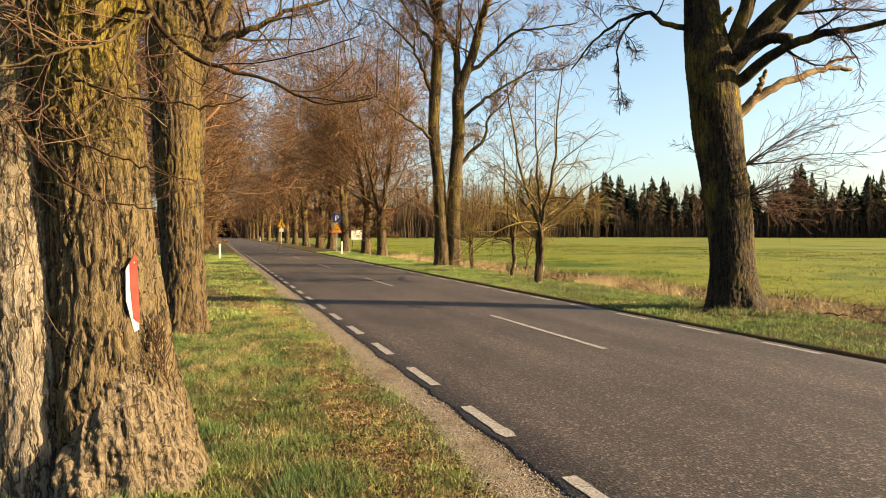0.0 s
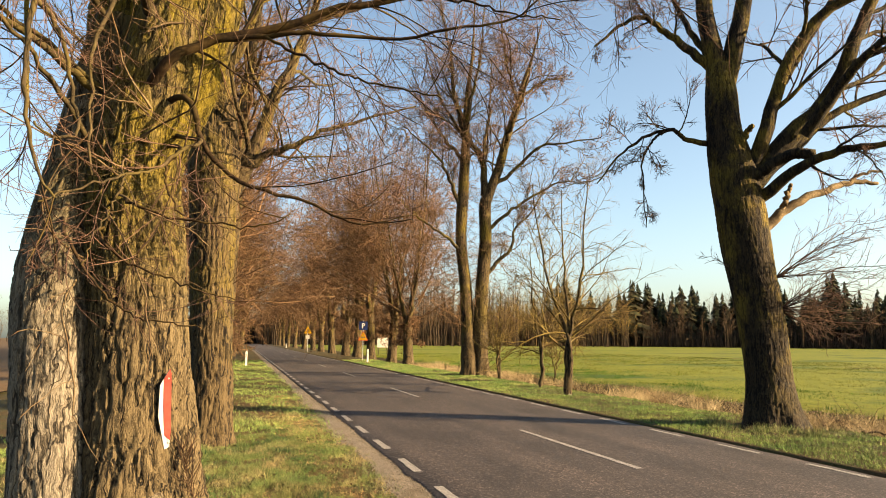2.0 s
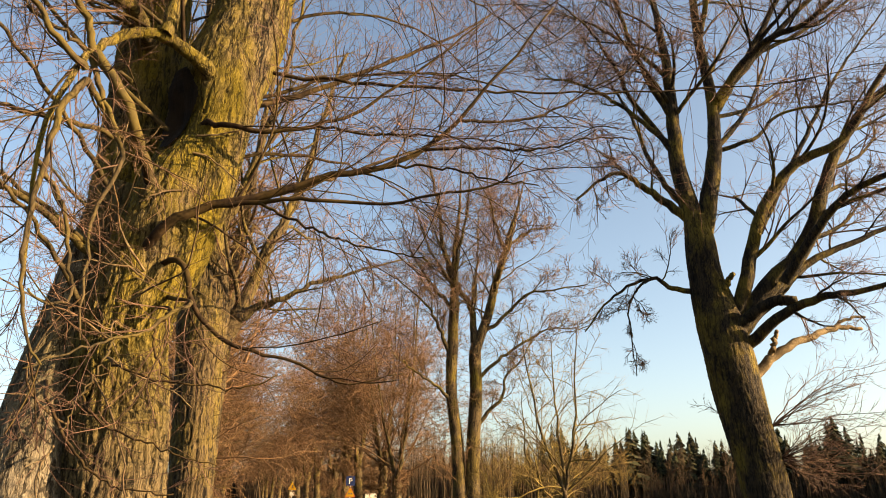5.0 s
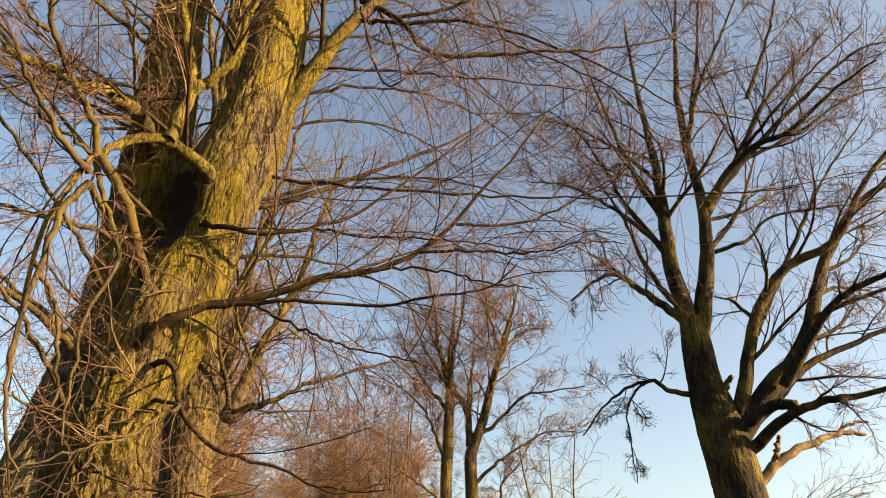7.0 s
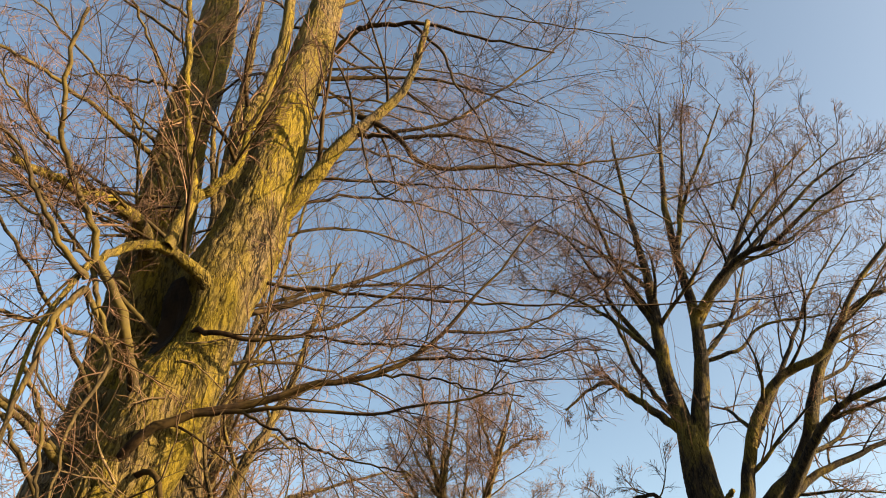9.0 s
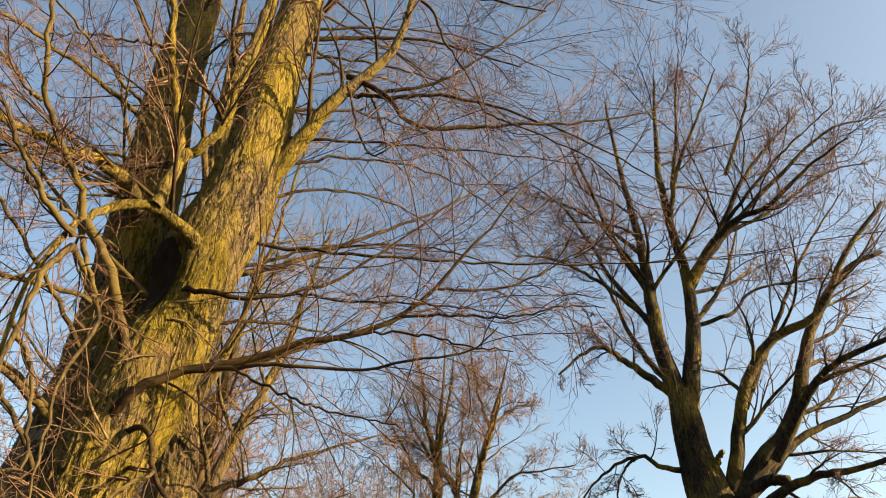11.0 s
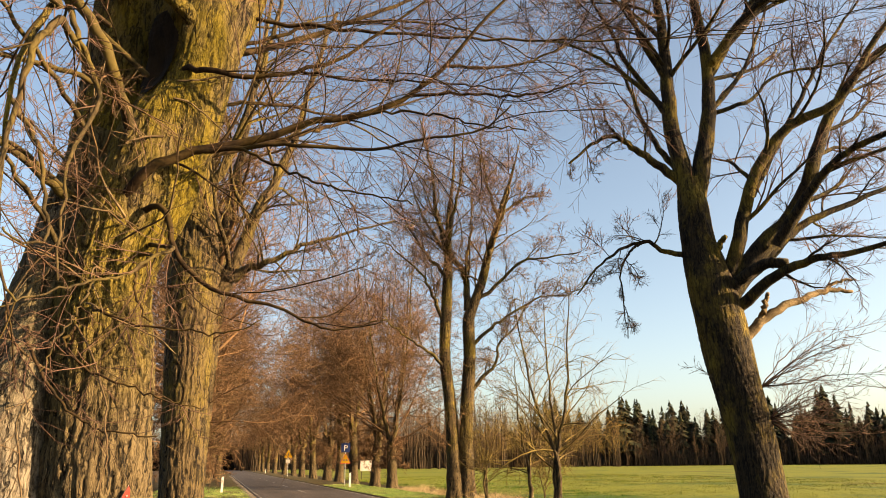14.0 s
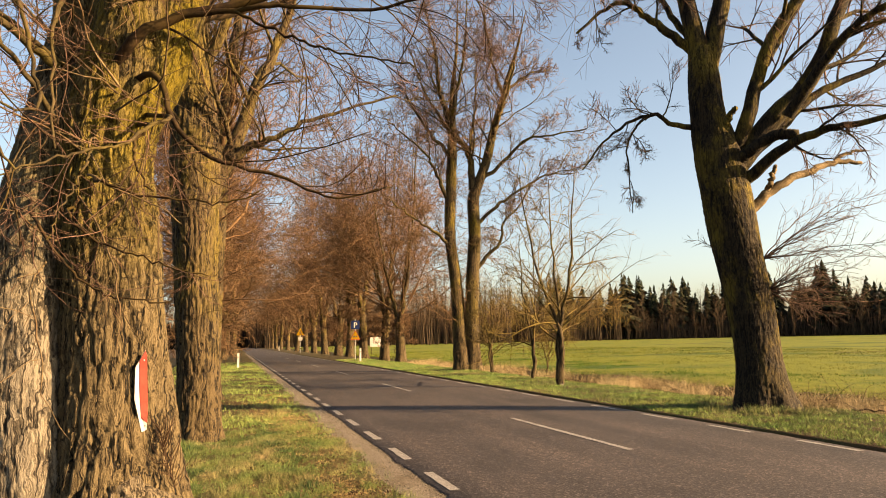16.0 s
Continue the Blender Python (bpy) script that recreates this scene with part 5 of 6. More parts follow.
def row_copy(kind, key, x, y, turn, size):
    m = pose(x, y, float(ground_height(np.array(x), np.array(y))) - 0.03, 0, 0, turn) @ Matrix.Scale(size, 4)
    if (kind, key) in templates:
        copy_thing(templates[kind, key], m)
    else:
        root = plant((VARIANTS if kind else SMALL)[key], x, y, turn, LABEL)
        templates[kind, key] = root


rng = np.random.default_rng(77)
for k, y in enumerate((48.5, 54.3, 63.2, 71.3, 79.8, 91.6)):
    row_copy(1, k % 4, 11.2, y, rng.uniform(0, 360), rng.uniform(1.12, 1.28))
for k, y in enumerate((28.5, 36.5, 45, 54, 63)):
    row_copy(1, (k + 2) % 4, -1.25 + rng.normal() * 0.1, y, rng.uniform(0, 360), rng.uniform(0.82, 0.95))
for k, y in enumerate((105, 121, 138, 157, 178, 200, 224, 250, 280, 315)):
    row_copy(0, k % 3, 11.3 + rng.normal() * 0.2, y, rng.uniform(0, 360), rng.uniform(0.98, 1.15))
for k, y in enumerate((74, 88, 104, 122, 142, 165, 192, 225, 265)):
    row_copy(0, (k + 1) % 3, -0.9 + rng.normal() * 0.2, y, rng.uniform(0, 360), rng.uniform(0.92, 1.1))


def sapling(seed, x, y, height, girth, stems, label):
    rng = np.random.default_rng(seed)
    root = tree_root(x, y, rng.uniform(0, 360), label, "roadside saplings")
    groups = []
    for k in range(stems):
        a = 2 * np.pi * k / stems + rng.random()
        o = 0.0 if stems == 1 else 0.15 * height
        pts = [(0, 0, -0.1), (0.05 * rng.normal(), 0.05 * rng.normal(), height * 0.25), (np.cos(a) * o * 0.6, np.sin(a) * o * 0.6, height * 0.55), (np.cos(a) * o + 0.1 * rng.normal(), np.sin(a) * o + 0.1 * rng.normal(), height)]
        groups.append(limb_path(pts, girth, 0.012, 18, rng, 0.03))
    P0, R0 = stack(groups)
    P1, R1 = spawn(rng, P0, R0, 15, (0.28, 1.0), (0.25, 0.5), (35, 70), 8, 0.5, 0.03, 0.12, 0.3, 0.0, 0.008, 0.08)
    P2, R2 = spawn(rng, P1, R1, 8, (0.15, 1.0), (0.3, 0.6), (25, 60), 4, 0.6, 0.03, 0.2, 0.4, 0.0, 0.007)
    P3, R3 = spawn(rng, P2, R2, 4, (0.2, 1.0), (0.4, 0.8), (25, 60), 2, 0.7, 0.02, 0.2, 0.5, 0.0, 0.0045)
    part("trunk", tube_mesh("trunk", [(P0, R0, 8, False)]), BARK_ROW, root)
    part("crown", tube_mesh("crown", [(P1, R1, 4, True), (P2, R2, 3, True), (P3, R3, 3, True)]), TWIG_OLIVE, root)
    return root


young = sapling(81, 9.9, 20.6, 6.8, 0.10, 3, "young bare tree on the far verge, trunk foot whitewashed")
wash_path = [(0, 0, 0.02), (0.0, 0.0, 0.10), (0.005, 0.0, 0.18)]
part("whitewash", quick_mesh("whitewash", furrowed(wash_path, (0.112, 0.109, 0.107), 8, 20, 0.004, 3)), WASH, young, "whitewashed band")
sapling(82, 10.6, 24.3, 5.2, 0.08, 2, "young bare tree with two thin stems")
sapling(83, 11.3, 30.5, 4.2, 0.06, 3, "thin bare sapling beside the ditch")
sapling(84, 12.4, 27.0, 2.6, 0.03, 2, "thin bare shrub in the dry grass")


# ---- far woods ----
def spruces():
    """Spruces standing in clumps of uneven height, some thin, some broad."""
    rng = np.random.default_rng(5)
    pieces = []
    for k in range(290):
        az = radians(rng.uniform(14, 62))
        d = 288 + rng.uniform(0, 40)
        clump = vnoise(np.array([az * 22.0, 0.0, 0.0]), 3) + 0.6 * vnoise(np.array([az * 70.0, 0.0, 0.0]), 4)
        h = 21.5 + 5.5 * clump + rng.uniform(-7, 5) - (5 if az < radians(24) else 0)
        x, y = d * math.sin(az), d * math.cos(az)
        w = h * rng.uniform(0.14, 0.30)
        n = 150
        t = rng.random(n) ** 0.85
        a = rng.random(n) * 2 * np.pi
        r = w * (1 - t) ** 0.9 * rng.uniform(0.45, 1.2, n) + 0.15
        z = h * (0.22 + 0.78 * t)
        c = np.stack([np.cos(a), np.sin(a), 0 * a], -1)
        s = np.stack([-np.sin(a), np.cos(a), 0 * a], -1)
        base = np.array([x, y, 0.0]) + np.stack([0 * z, 0 * z, z], -1)
        tip = base + c * r[:, None] + np.array([0, 0, -0.3]) * r[:, None]
        wide = (r * 0.4 + 0.12)[:, None]
        v = np.stack([base + np.array([0, 0, 0.8]), tip - s * wide, tip + s * wide - np.array([0, 0, 0.3])], 1)
        pieces.append((v.reshape(-1, 3), np.arange(n * 3).reshape(n, 3)))
    return quick_mesh("spruce_wood", pieces, False)


def far_bare(count, az0, az1, d0, d1, h0, h1, seed):
    rng = np.random.default_rng(seed)
    az, d = np.radians(rng.uniform(az0, az1, count)), rng.uniform(d0, d1, count)
    h = rng.uniform(h0, h1, count)
    x, y = d * np.sin(az), d * np.cos(az)
    n = 8
    t = np.linspace(0, 1, n)
    P = np.stack([x[:, None] + rng.normal(size=(count, n)) * 0.15, y[:, None] + rng.normal(size=(count, n)) * 0.15, h[:, None] * t[None] - 0.2], -1)
    R = np.maximum(h[:, None] * 0.011 * (1 - 0.9 * t[None]), 0.02)
    P1, R1 = spawn(rng, P, R, 13, (0.25, 1.0), (0.15, 0.32), (25, 60), 3, 0.5, 0.08, 0.15, 0.4, 0, 0.03)
    P2, R2 = spawn(rng, P1, R1, 5, (0.2, 1.0), (0.35, 0.7), (20, 60), 2, 0.6, 0.05, 0.2, 0.5, 0, 0.03)
    return tube_mesh("far_trunks", [(P, R, 4, False)]), tube_mesh("far_crowns", [(P1, R1, 3, True), (P2, R2, 3, True)])


def thicket(count, az0, az1, d0, d1, h0, h1, seed):
    rng = np.random.default_rng(seed)
    az, d = np.radians(rng.uniform(az0, az1, count)), rng.uniform(d0, d1, count)
    foot = np.stack([d * np.sin(az), d * np.cos(az), 0 * d], -1)
    a = rng.random(count) * np.pi
    s = np.stack([np.cos(a), np.sin(a), 0 * a], -1) * rng.uniform(0.5, 1.6, count)[:, None]
    h = rng.uniform(h0, h1, count)
    tip = foot + np.stack([rng.normal(size=count) * 0.4, rng.normal(size=count) * 0.4, h], -1)
    mid = foot + np.array([0, 0, 0.5]) * h[:, None]
    v = np.stack([foot - s * 0.6, foot + s * 0.6, mid + s, tip, mid - s], 1)
    f = np.arange(count * 5).reshape(count, 5)
    return quick_mesh("thicket", [(v.reshape(-1, 3), f)], False)


setting("spruce_wood", spruces(), SPRUCE, "dark spruce wood beyond the field", "woods", "stuff")
trunks, crowns = far_bare(330, 3, 62, 270, 300, 8, 20, 15)
wood = setting("bare_wood", crowns, FAR_TWIG, "brown bare trees along the far wood edge", "woods", "stuff")
part("trunks", trunks, FAR_TRUNK, wood)
trunks, crowns = far_bare(330, 1.5, 22, 215, 300, 15, 24, 16)
wood = setting("bare_wood", crowns, FAR_TWIG, "brown bare wood behind the avenue", "woods", "stuff")
part("trunks", trunks, FAR_TRUNK, wood)
trunks, crowns = far_bare(200, -20, 1.8, 340, 420, 12, 20, 17)
wood = setting("bare_wood", crowns, FAR_TWIG, "brown bare wood closing the end of the avenue", "woods", "stuff")
part("trunks", trunks, FAR_TRUNK, wood)
trunks, crowns = far_bare(85, 21, 31, 245, 265, 13, 20, 25)
wood = setting("olive_wood", crowns, FAR_OLIVE, "sunlit yellowish bare trees at the wood edge", "woods", "stuff")
part("trunks", trunks, FAR_TRUNK, wood)


def scrub(count, az0, az1, d0, d1, h0, h1, seed):
    """Slender bare stems standing thickly together."""
    rng = np.random.default_rng(seed)
    az, d, h = np.radians(rng.uniform(az0, az1, count)), rng.uniform(d0, d1, count), rng.uniform(h0, h1, count)
    foot = np.stack([d * np.sin(az), d * np.cos(az), 0 * d], -1)
    P = np.stack([foot, foot + np.stack([rng.normal(size=count) * 1.2, rng.normal(size=count) * 1.2, h], -1)], 1)
    return tube_mesh("scrub", [(P, np.full((count, 2), 0.16), 3, True)])


setting("bare_scrub", scrub(15000, 1.2, 26, 262, 330, 5, 16, 19), FAR_TWIG, "thick brown scrub in front of the woods", "scrub", "stuff")
setting("bare_scrub", scrub(5000, 26, 62, 282, 300, 3, 10, 20), FAR_TWIG, "thin brown scrub along the spruce wood", "scrub", "stuff")
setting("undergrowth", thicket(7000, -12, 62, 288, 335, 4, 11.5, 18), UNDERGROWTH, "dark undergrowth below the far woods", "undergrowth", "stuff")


# ---- grass and litter ----
def blades(seed, count, xr, yr, tall, wide, thin=None, lean=0.5, power=1.0):
    """Bent grass blades scattered over a stretch of ground; thin(x, y) thins them out."""
    rng = np.random.default_rng(seed)
    x = rng.uniform(*xr, count)
    y = yr[0] + (yr[1] - yr[0]) * rng.random(count) ** power
    if thin is not None:
        keep = rng.random(count) < thin(x, y)
        x, y = x[keep], y[keep]
    n = len(x)
    z = ground_height(x, y) - 0.005
    h = rng.uniform(*tall, n)
    w = rng.uniform(*wide, n) * (1 + np.clip(y - 10, 0, 60) * 0.04)
    a, b = rng.random(n) * 2 * np.pi, rng.random(n) * 2 * np.pi
    side = np.stack([np.cos(a), np.sin(a), 0 * a], -1) * w[:, None]
    fall = np.stack([np.cos(b), np.sin(b), 0 * b], -1) * (h * rng.uniform(0.1, lean, n))[:, None]
    foot = np.stack([x, y, z], -1)
    up = np.array([0, 0, 1.0])
    tip = foot + fall * 1.2 + up * (h * rng.uniform(0.75, 1.0, n))[:, None]
    v = np.stack([foot - side, foot + side, tip], 1)
    return quick_mesh("grass", [(v.reshape(-1, 3), np.arange(n * 3).reshape(n, 3))], False)


def patchy(scale, seed, cut=0.0, floor=0.15):
    def f(x, y):
        q = np.stack([x * scale, y * scale, 0 * x], -1)
        return np.clip(0.5 + 1.3 * (vnoise(q, seed) - cut) + 0.5 * vnoise(q * 3.3, seed + 1), floor, 1)
    return f


def near_verge(x, y):
    """Thick on the left, thin and patchy towards the gravel."""
    edge = np.clip((1.85 - x) / 0.5, 0.0, 1)
    worn = 1 - 0.75 * np.exp(-((x - 1.12) / 0.26) ** 2) * np.clip((11 - y) / 3, 0, 1)
    return edge * worn * patchy(1.6, 51, 0.05, 0.12)(x, y)


def dry_zone(x, y):
    edge = np.exp(-((x - 1.05) / 0.42) ** 2)
    return np.clip(edge * patchy(0.7, 55, -0.1, 0.2)(x, y) + 0.08, 0, 1) * (x < 1.66)


setting("verge_grass", blades(1, 330000, (-4.0, 1.85), (2.2, 12), (0.03, 0.095), (0.0015, 0.0032), near_verge, 0.9), GRASS, "short rough green and yellow verge grass", "grass", "stuff")
setting("verge_grass", blades(2, 110000, (-4.0, 1.8), (12, 60), (0.04, 0.11), (0.003, 0.005), near_verge, 0.8, 1.6), VERGE, "short sunlit verge grass along the tree row", "grass", "stuff")
setting("verge_grass", blades(7, 90000, (-7.5, 1.85), (-9, 2.3), (0.03, 0.10), (0.003, 0.006), near_verge, 0.9), GRASS, "short rough verge grass behind the trunks", "grass", "stuff")
setting("dry_grass", blades(3, 170000, (-0.6, 1.8), (2.2, 22), (0.015, 0.05), (0.0012, 0.0026), dry_zone, 2.6, 1.4), MATTED, "matted dry straw-coloured grass beside the gravel", "grass", "stuff")
setting("far_verge_grass", blades(4, 210000, (8.10, 11.8), (2, 60), (0.03, 0.085), (0.0025, 0.005), patchy(0.7, 61, -0.25, 0.4), 0.9, 1.5), VERGE, "bright green grass on the far verge", "grass", "stuff")
setting("crop", blades(5, 150000, (13.0, 50), (3, 90), (0.05, 0.14), (0.005, 0.011), patchy(0.3, 65, -0.3, 0.4), 0.7, 1.3), CROP_BLADE, "young yellow-green crop plants in the field", "crop", "stuff")


def belt(x, y):
    return np.exp(-((x - 17.0) / 2.6) ** 2) * patchy(0.25, 67, 0.05, 0.1)(x, y)


setting("field_weeds", blades(8, 170000, (13.2, 24), (3, 60), (0.05, 0.14), (0.006, 0.012), belt, 0.8, 1.2), FIELD_WEED, "dark green weeds along the near edge of the field", "weeds", "stuff")


def tufts(seed, centres, per, spread, tall, wide):
    """Clumps of longer blades leaning outwards."""
    rng = np.random.default_rng(seed)
    c = np.repeat(centres, per, axis=0)
    n = len(c)
    a, q = rng.random(n) * 2 * np.pi, rng.random(n) ** 0.6
    out = np.stack([np.cos(a), np.sin(a)], -1) * q[:, None]
    xy = c + out * spread
    z = ground_height(xy[:, 0], xy[:, 1]) - 0.005
    foot = np.column_stack([xy, z])
    h = rng.uniform(*tall, n) * (1.1 - 0.5 * q)
    tip = foot + np.column_stack([out * (h * 0.75)[:, None] + rng.normal(size=(n, 2)) * 0.02, h])
    s = rng.random(n) * 2 * np.pi
    side = np.column_stack([np.cos(s), np.sin(s), 0 * s]) * rng.uniform(*wide, n)[:, None]
    v = np.stack([foot - side, foot + side, tip], 1)
    return quick_mesh("tufts", [(v.reshape(-1, 3), np.arange(n * 3).reshape(n, 3))], False)


spot = np.random.default_rng(12)
near_spots = np.column_stack([0.85 - 2.2 * spot.random(210) ** 1.2, spot.uniform(3.2, 13, 210)])
setting("grass_tufts", tufts(13, near_spots, 210, 0.15, (0.04, 0.12), (0.0016, 0.0032)), TUFT, "dark green grass tufts beside the trunks", "grass", "stuff")
light_spots = np.column_stack([1.65 - 2.4 * spot.random(260), spot.uniform(3.2, 14, 260)])
setting("grass_tufts", tufts(15, light_spots, 130, 0.11, (0.03, 0.085), (0.0015, 0.003)), GRASS, "yellow-green grass tufts over the verge", "grass", "stuff")
foot_spots = np.column_stack([10.35 + spot.normal(size=26) * 0.75, 12.0 + spot.normal(size=26) * 0.6])
setting("grass_tufts", tufts(14, foot_spots, 150, 0.2, (0.08, 0.2), (0.003, 0.006)), GRASS, "grass tufts round the foot of the stout tree", "grass", "stuff")


def ditch(x, y):
    return np.clip(1.1 - np.abs(x - 12.2) / 1.0, 0, 1) * patchy(0.45, 71, -0.1, 0.1)(x, y)


setting("ditch_straw", blades(6, 110000, (11.0, 14.2), (2, 48), (0.14, 0.55), (0.0025, 0.005), ditch, 1.3, 1.2), STRAW, "tall dry straw grass standing in the ditch", "grass", "stuff")


def leaves(seed, count, xr, yr, size, thin):
    rng = np.random.default_rng(seed)
    x, y = rng.uniform(*xr, count), rng.uniform(*yr, count)
    keep = rng.random(count) < thin(x, y)
    x, y = x[keep], y[keep]
    n = len(x)
    c = np.stack([x, y, ground_height(x, y) + rng.uniform(0.005, 0.05, n)], -1)
    a = rng.random(n) * 2 * np.pi
    s = rng.uniform(*size, n)[:, None]
    u = unit(np.stack([np.cos(a), np.sin(a), rng.normal(size=n) * 0.5], -1)) * s
    v = unit(np.stack([-np.sin(a), np.cos(a), rng.normal(size=n) * 0.5], -1)) * s * 0.7
    curl = np.array([0, 0, 1.0]) * s * 0.35
    p = np.stack([c - u, c - v + curl, c + u, c + v + curl], 1)
    f = np.arange(n * 4).reshape(n, 4)
    return quick_mesh("leaf_litter", [(p.reshape(-1, 3), np.concatenate([f[:, [0, 1, 2]], f[:, [0, 2, 3]]]))], False)


setting("leaf_litter", leaves(1, 42000, (-2.0, 1.75), (2.4, 13), (0.007, 0.020), lambda x, y: np.clip(dry_zone(x, y) * np.clip(1.5 - y / 9, 0.2, 1) + 0.06, 0, 1)), LITTER, "brown dead leaves lying in the verge grass", "leaves", "stuff")
setting("leaf_litter", leaves(2, 14000, (11.0, 14.5), (5, 32), (0.02, 0.05), lambda x, y: np.exp(-((x - 12.4) / 0.8) ** 2)), LITTER, "brown dead leaves and bramble in the ditch", "leaves", "stuff")


def pebbles():
    rng = np.random.default_rng(8)
    n = 16000
    y = 2.5 + 20 * rng.random(n) ** 1.6
    x = np.where(rng.random(n) < 0.35, 2.07 + rng.normal(size=n) * 0.035, rng.uniform(1.5, 2.05, n))
    r = 0.003 + 0.012 * rng.random(n) ** 3
    c = np.stack([x, y, ground_height(x, y) + 0.008], -1)
    d = np.array([(1, 0, 0), (0, 1, 0), (-1, 0, 0), (0, -1, 0), (0, 0, 0.8), (0, 0, -0.6)], float)
    v = c[:, None] + d[None] * r[:, None, None] * rng.uniform(0.6, 1.3, (n, 6, 1))
    f = np.array([(0, 1, 4), (1, 2, 4), (2, 3, 4), (3, 0, 4), (1, 0, 5), (2, 1, 5), (3, 2, 5), (0, 3, 5)])
    return quick_mesh("pebbles", [(v.reshape(-1, 3), (f[None] + np.arange(n)[:, None, None] * 6).reshape(-1, 3))], False)


setting("pebbles", pebbles(), STONE, "loose grey-brown gravel stones at the road edge", "gravel", "stuff")

# ---- brush and fallen wood ----
def brush(seed, x, y, count, size, label):
    rng = np.random.default_rng(seed)
    root = new("brush_pile")
    root.location = (x, y, float(ground_height(np.array(x), np.array(y))))
    tagged(root, label, "brush")
    n = 7
    start = np.stack([rng.normal(size=count) * size * 0.5, rng.normal(size=count) * size * 0.5, np.zeros(count)], -1)
    d = unit(rng.normal(size=(count, 3)) * np.array([1, 1, 0.35]) + np.array([0, 0, 0.25]))
    path = [start]
    for k in range(n - 1):
        d = unit(d + rng.normal(size=d.shape) * 0.2 + np.array([0, 0, -0.12]))
        path.append(np.maximum(path[-1] + d * size * 0.16, np.array([-99, -99, 0.01])))
    P = np.stack(path, 1)
    R = np.full((count, n), 0.006) * np.linspace(1, 0.5, n)
    tagged(part("tangle", tube_mesh("tangle", [(P, R, 3, True)]), TWIG, root), kind="stuff")


brush(1, 12.6, 10.3, 150, 1.0, "low brown bramble brush in the ditch")
brush(2, 12.7, 12.6, 130, 0.9, "low brown bramble brush in the ditch")
brush(3, 11.9, 17.5, 140, 1.0, "dry brown brush beside the ditch")
brush(4, 11.6, 23.0, 160, 1.1, "dry brown brush beside the ditch")
brush(5, 12.0, 31.0, 160, 1.2, "dry brown brush near the forked tree")


def fallen_branch():
    """A rotten limb lying in the ditch with a few broken side branches."""
    root = new("fallen_branch")
    root.location = (11.6, 12.0, ground_low(11.6, 12.0))
    tagged(root, "rotten reddish-brown branch lying in the ditch", "branch")
    rng = np.random.default_rng(17)
    P, R = limb_path(((0, 0, 0.12), (0.5, -0.9, 0.03), (1.0, -1.9, 0.06), (1.5, -3.0, 0.18)), 0.085, 0.04, 24, rng, 0.012)
    part("limb", tube_mesh("limb", [(*closed(P, R), 9, False)]), ROTTEN_RED, root)
    for pts in (((0.5, -0.9, 0.05), (0.9, -1.0, 0.22), (1.4, -1.3, 0.30)), ((0.9, -1.7, 0.08), (0.7, -2.3, 0.25), (0.8, -2.9, 0.42)), ((0.25, -0.4, 0.08), (0.0, -0.9, 0.2), (0.0, -1.5, 0.24))):
        Q, S = limb_path(pts, 0.035, 0.012, 12, rng, 0.012)
        part("side_branch", tube_mesh("side_branch", [(*closed(Q, S), 7, False)]), ROTTEN_RED, root)


def ground_low(x, y):
    return float(ground_height(np.array(float(x)), np.array(float(y)))) - 0.02


fallen_branch()


# ---- signs and posts ----
def prism(points, y0, y1):
    """A flat plate from an outline in x and z, with thickness along y."""
    bm = bmesh.new()
    a = [bm.verts.new((x, y0, z)) for x, z in points]
    b = [bm.verts.new((x, y1, z)) for x, z in points]
    bm.faces.new(a)
    bm.faces.new(b[::-1])
    for k in range(len(points)):
        bm.faces.new((a[k - 1], a[k], b[k], b[k - 1]))
    bmesh.ops.recalc_face_normals(bm, faces=bm.faces)
    return bm


def pole(height, r=0.03):
    bm = bmesh.new()
    bmesh.ops.create_cone(bm, cap_ends=True, segments=12, radius1=r, radius2=r, depth=height, matrix=Matrix.Translation((0, 0, height / 2)))
    return bm


def rounded(w, h, cx, cz, r=0.05, steps=4):
    pts = []
    for sx, sz, a0 in ((1, 1, 0), (-1, 1, 90), (-1, -1, 180), (1, -1, 270)):
        for k in range(steps + 1):
            a = radians(a0 + 90 * k / steps)
            pts.append((cx + sx * (w / 2 - r) + r * math.cos(a), cz + sz * (h / 2 - r) + r * math.sin(a)))
    return pts


def triangle(w, cx, cz):
    """Outline of an upright triangle with cut corners."""
    h = w * 0.866
    c = 0.06 * w
    return [(cx - w / 2 + c, cz - h / 2), (cx + w / 2 - c, cz - h / 2), (cx + w / 2 - c / 2, cz - h / 2 + c), (cx + c / 2, cz + h / 2 - c * 0.2), (cx - c / 2, cz + h / 2 - c * 0.2), (cx - w / 2 + c / 2, cz - h / 2 + c)]


def ground_at(x, y):
    return float(ground_height(np.array(float(x)), np.array(float(y))))


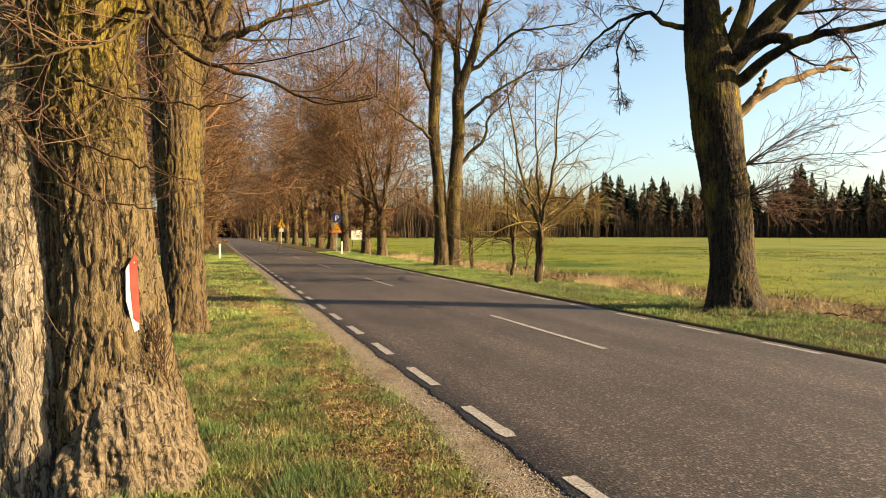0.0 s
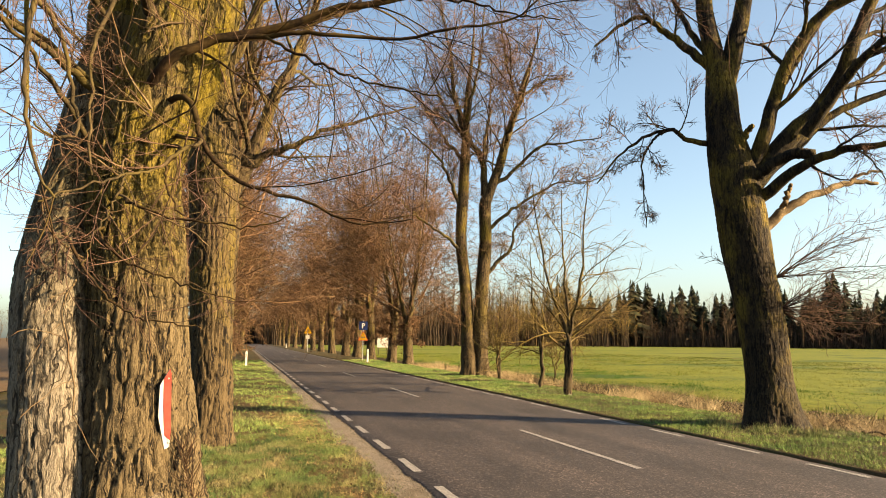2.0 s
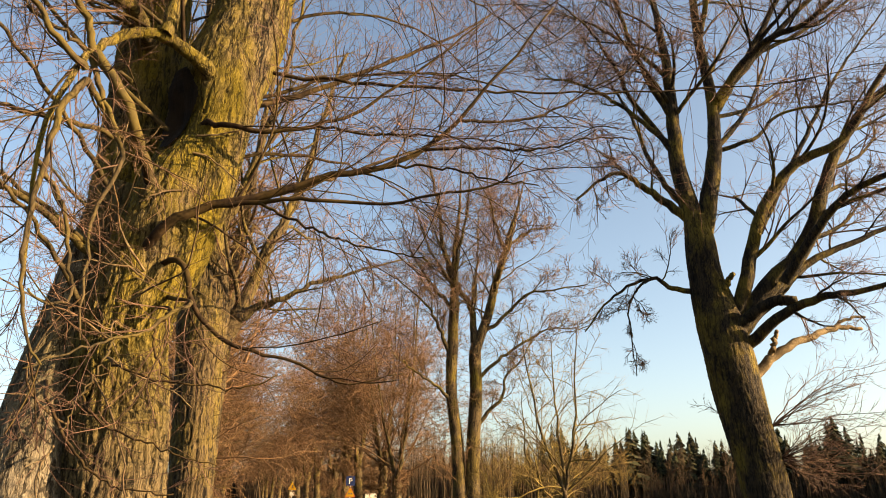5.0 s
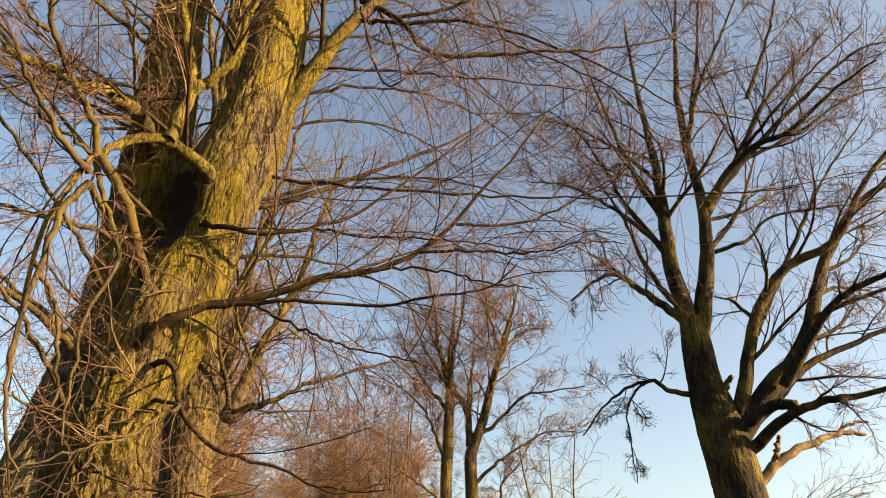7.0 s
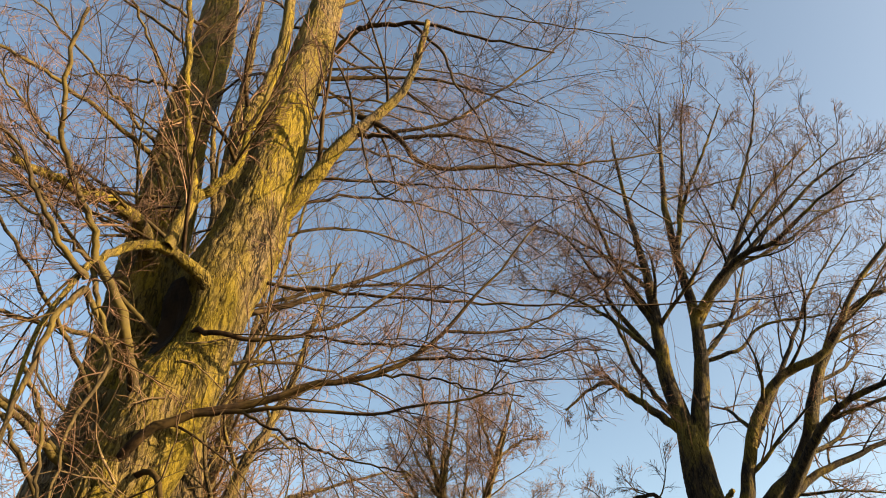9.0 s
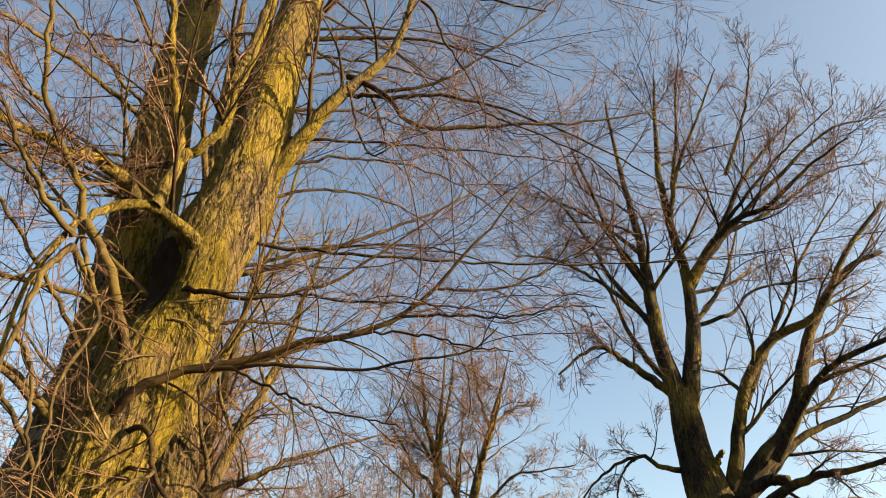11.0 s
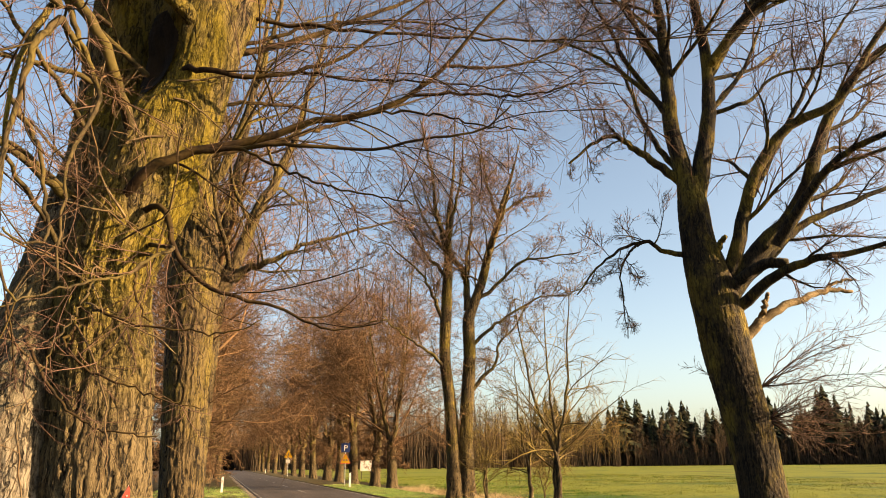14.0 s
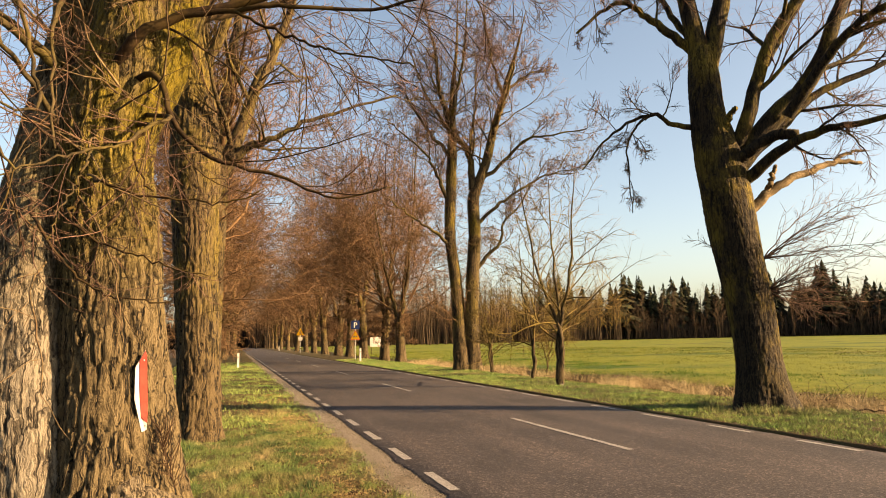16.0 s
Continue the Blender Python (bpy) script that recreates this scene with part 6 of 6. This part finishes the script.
def parking_sign(x, y):
    root = new("parking_sign")
    root.location = (x, y, ground_at(x, y) - 0.05)
    tagged(root, "blue parking sign over a warning triangle on a steel pole", "road sign")
    part("pole", pole(3.3), GALVANISED, root)
    plate = part("plate", prism(rounded(0.70, 0.70, 0, 2.84), -0.055, -0.035), BLUE, root, "square blue plate")
    font = bpy.data.curves.new("letter", "FONT")
    font.body, font.size, font.extrude, font.align_x = "P", 0.60, 0.003, "CENTER"
    font.materials.append(WHITE)
    letter = new("letter", font)
    letter.parent = plate
    letter.matrix_basis = pose(0, -0.062, 2.63, 90)
    warn = part("warning_plate", prism(triangle(0.86, 0, 2.02), -0.05, -0.035), RED, root, "red-edged warning triangle")
    part("face", prism(triangle(0.74, 0, 2.01), -0.056, -0.051), YELLOW, warn, "yellow face")
    for dx in (-0.1, 0.1):
        part("symbol", prism([(dx - 0.09, 1.86), (dx + 0.09, 1.86), (dx + 0.05, 1.97), (dx - 0.05, 1.97)], -0.061, -0.057), BLACK, warn, "black hump symbol")


def warning_sign(x, y):
    root = new("warning_sign")
    root.location = (x, y, ground_at(x, y) - 0.05)
    tagged(root, "yellow warning triangle with white plate below on a pole", "road sign")
    part("pole", pole(3.7, 0.035), GALVANISED, root)
    warn = part("warning_plate", prism(triangle(1.15, 0, 3.15), -0.055, -0.035), YELLOW, root, "yellow triangle")
    part("symbol", prism([(-0.07, 2.92), (0.07, 2.92), (0.05, 3.32), (-0.05, 3.32)], -0.062, -0.057), BLACK, warn, "dark upright bar symbol")
    part("lower_plate", prism(rounded(0.6, 0.5, 0, 2.15), -0.05, -0.035), WASH, root, "white plate")


def marker_post(x, y):
    root = new("marker_post")
    root.location = (x, y, ground_at(x, y) - 0.05)
    tagged(root, "white plastic roadside marker post with slanted top", "marker post", "marker posts")
    bm = bmesh.new()
    box(bm, -0.07, 0.07, -0.05, 0.05, 0, 1.0)
    for v in bm.verts:
        if v.co.z > 0.5:
            v.co.z += v.co.x * 0.5
            v.co.y *= 0.8
    bmesh.ops.bevel(bm, geom=bm.edges[:], offset=0.012, segments=2, affect="EDGES")
    part("post", bm, WHITE, root)
    part("reflector", prism(rounded(0.05, 0.10, 0, 0.74, 0.015), -0.056, -0.049), WASH, root, "dull reflector strip")


parking_sign(9.4, 57)
warning_sign(9.15, 104)
first_post = marker_post(0.31, 48)
marker_post(9.12, 53)
marker_post(8.9, 150)


def white_board(x, y):
    root = new("white_board")
    root.location = (x, y, 0.0)
    root.rotation_euler = (0, 0, radians(-8))
    tagged(root, "white rectangular board on two posts behind the trees", "board")
    part("panel", prism(rounded(1.25, 1.1, 0, 1.45, 0.03), -0.03, 0.0), WHITE, root)
    for dx in (-0.5, 0.5):
        bm = bmesh.new()
        box(bm, dx - 0.04, dx + 0.04, 0.001, 0.081, -0.1, 1.9)
        part("post", bm, FAR_TRUNK, root, "wooden post")


white_board(15.5, 80)


def hazard_plate():
    """Red and white plate nailed to the bark, bent to the trunk."""
    root = new("hazard_plate")
    root.matrix_world = pose(-0.62, 5.2, 0, 0, 0, 6.8) @ pose(-0.035, -0.388, 1.0, -2, 3, 20)
    tagged(root, "bent red and white hazard plate nailed to the trunk", "sign")
    part("plate", prism([(0.128, 0.0), (0.157, 0.014), (0.154, 0.12), (0.126, 0.48), (0.115, 0.502), (0.062, 0.395), (0.070, 0.20)], -0.012, -0.004), WHITE, root, "white plate")
    part("stripe", prism([(0.118, 0.085), (0.156, 0.055), (0.1545, 0.12), (0.1265, 0.475), (0.115, 0.499), (0.083, 0.438), (0.094, 0.27)], -0.016, -0.0125), RED, root, "red stripe")
    for x, z in ((0.11, 0.44), (0.145, 0.04)):
        bm = bmesh.new()
        bmesh.ops.create_uvsphere(bm, u_segments=8, v_segments=5, radius=0.006, matrix=Matrix.Translation((x, -0.017, z)))
        part("nail", bm, GALVANISED, root, "nail head")


hazard_plate()
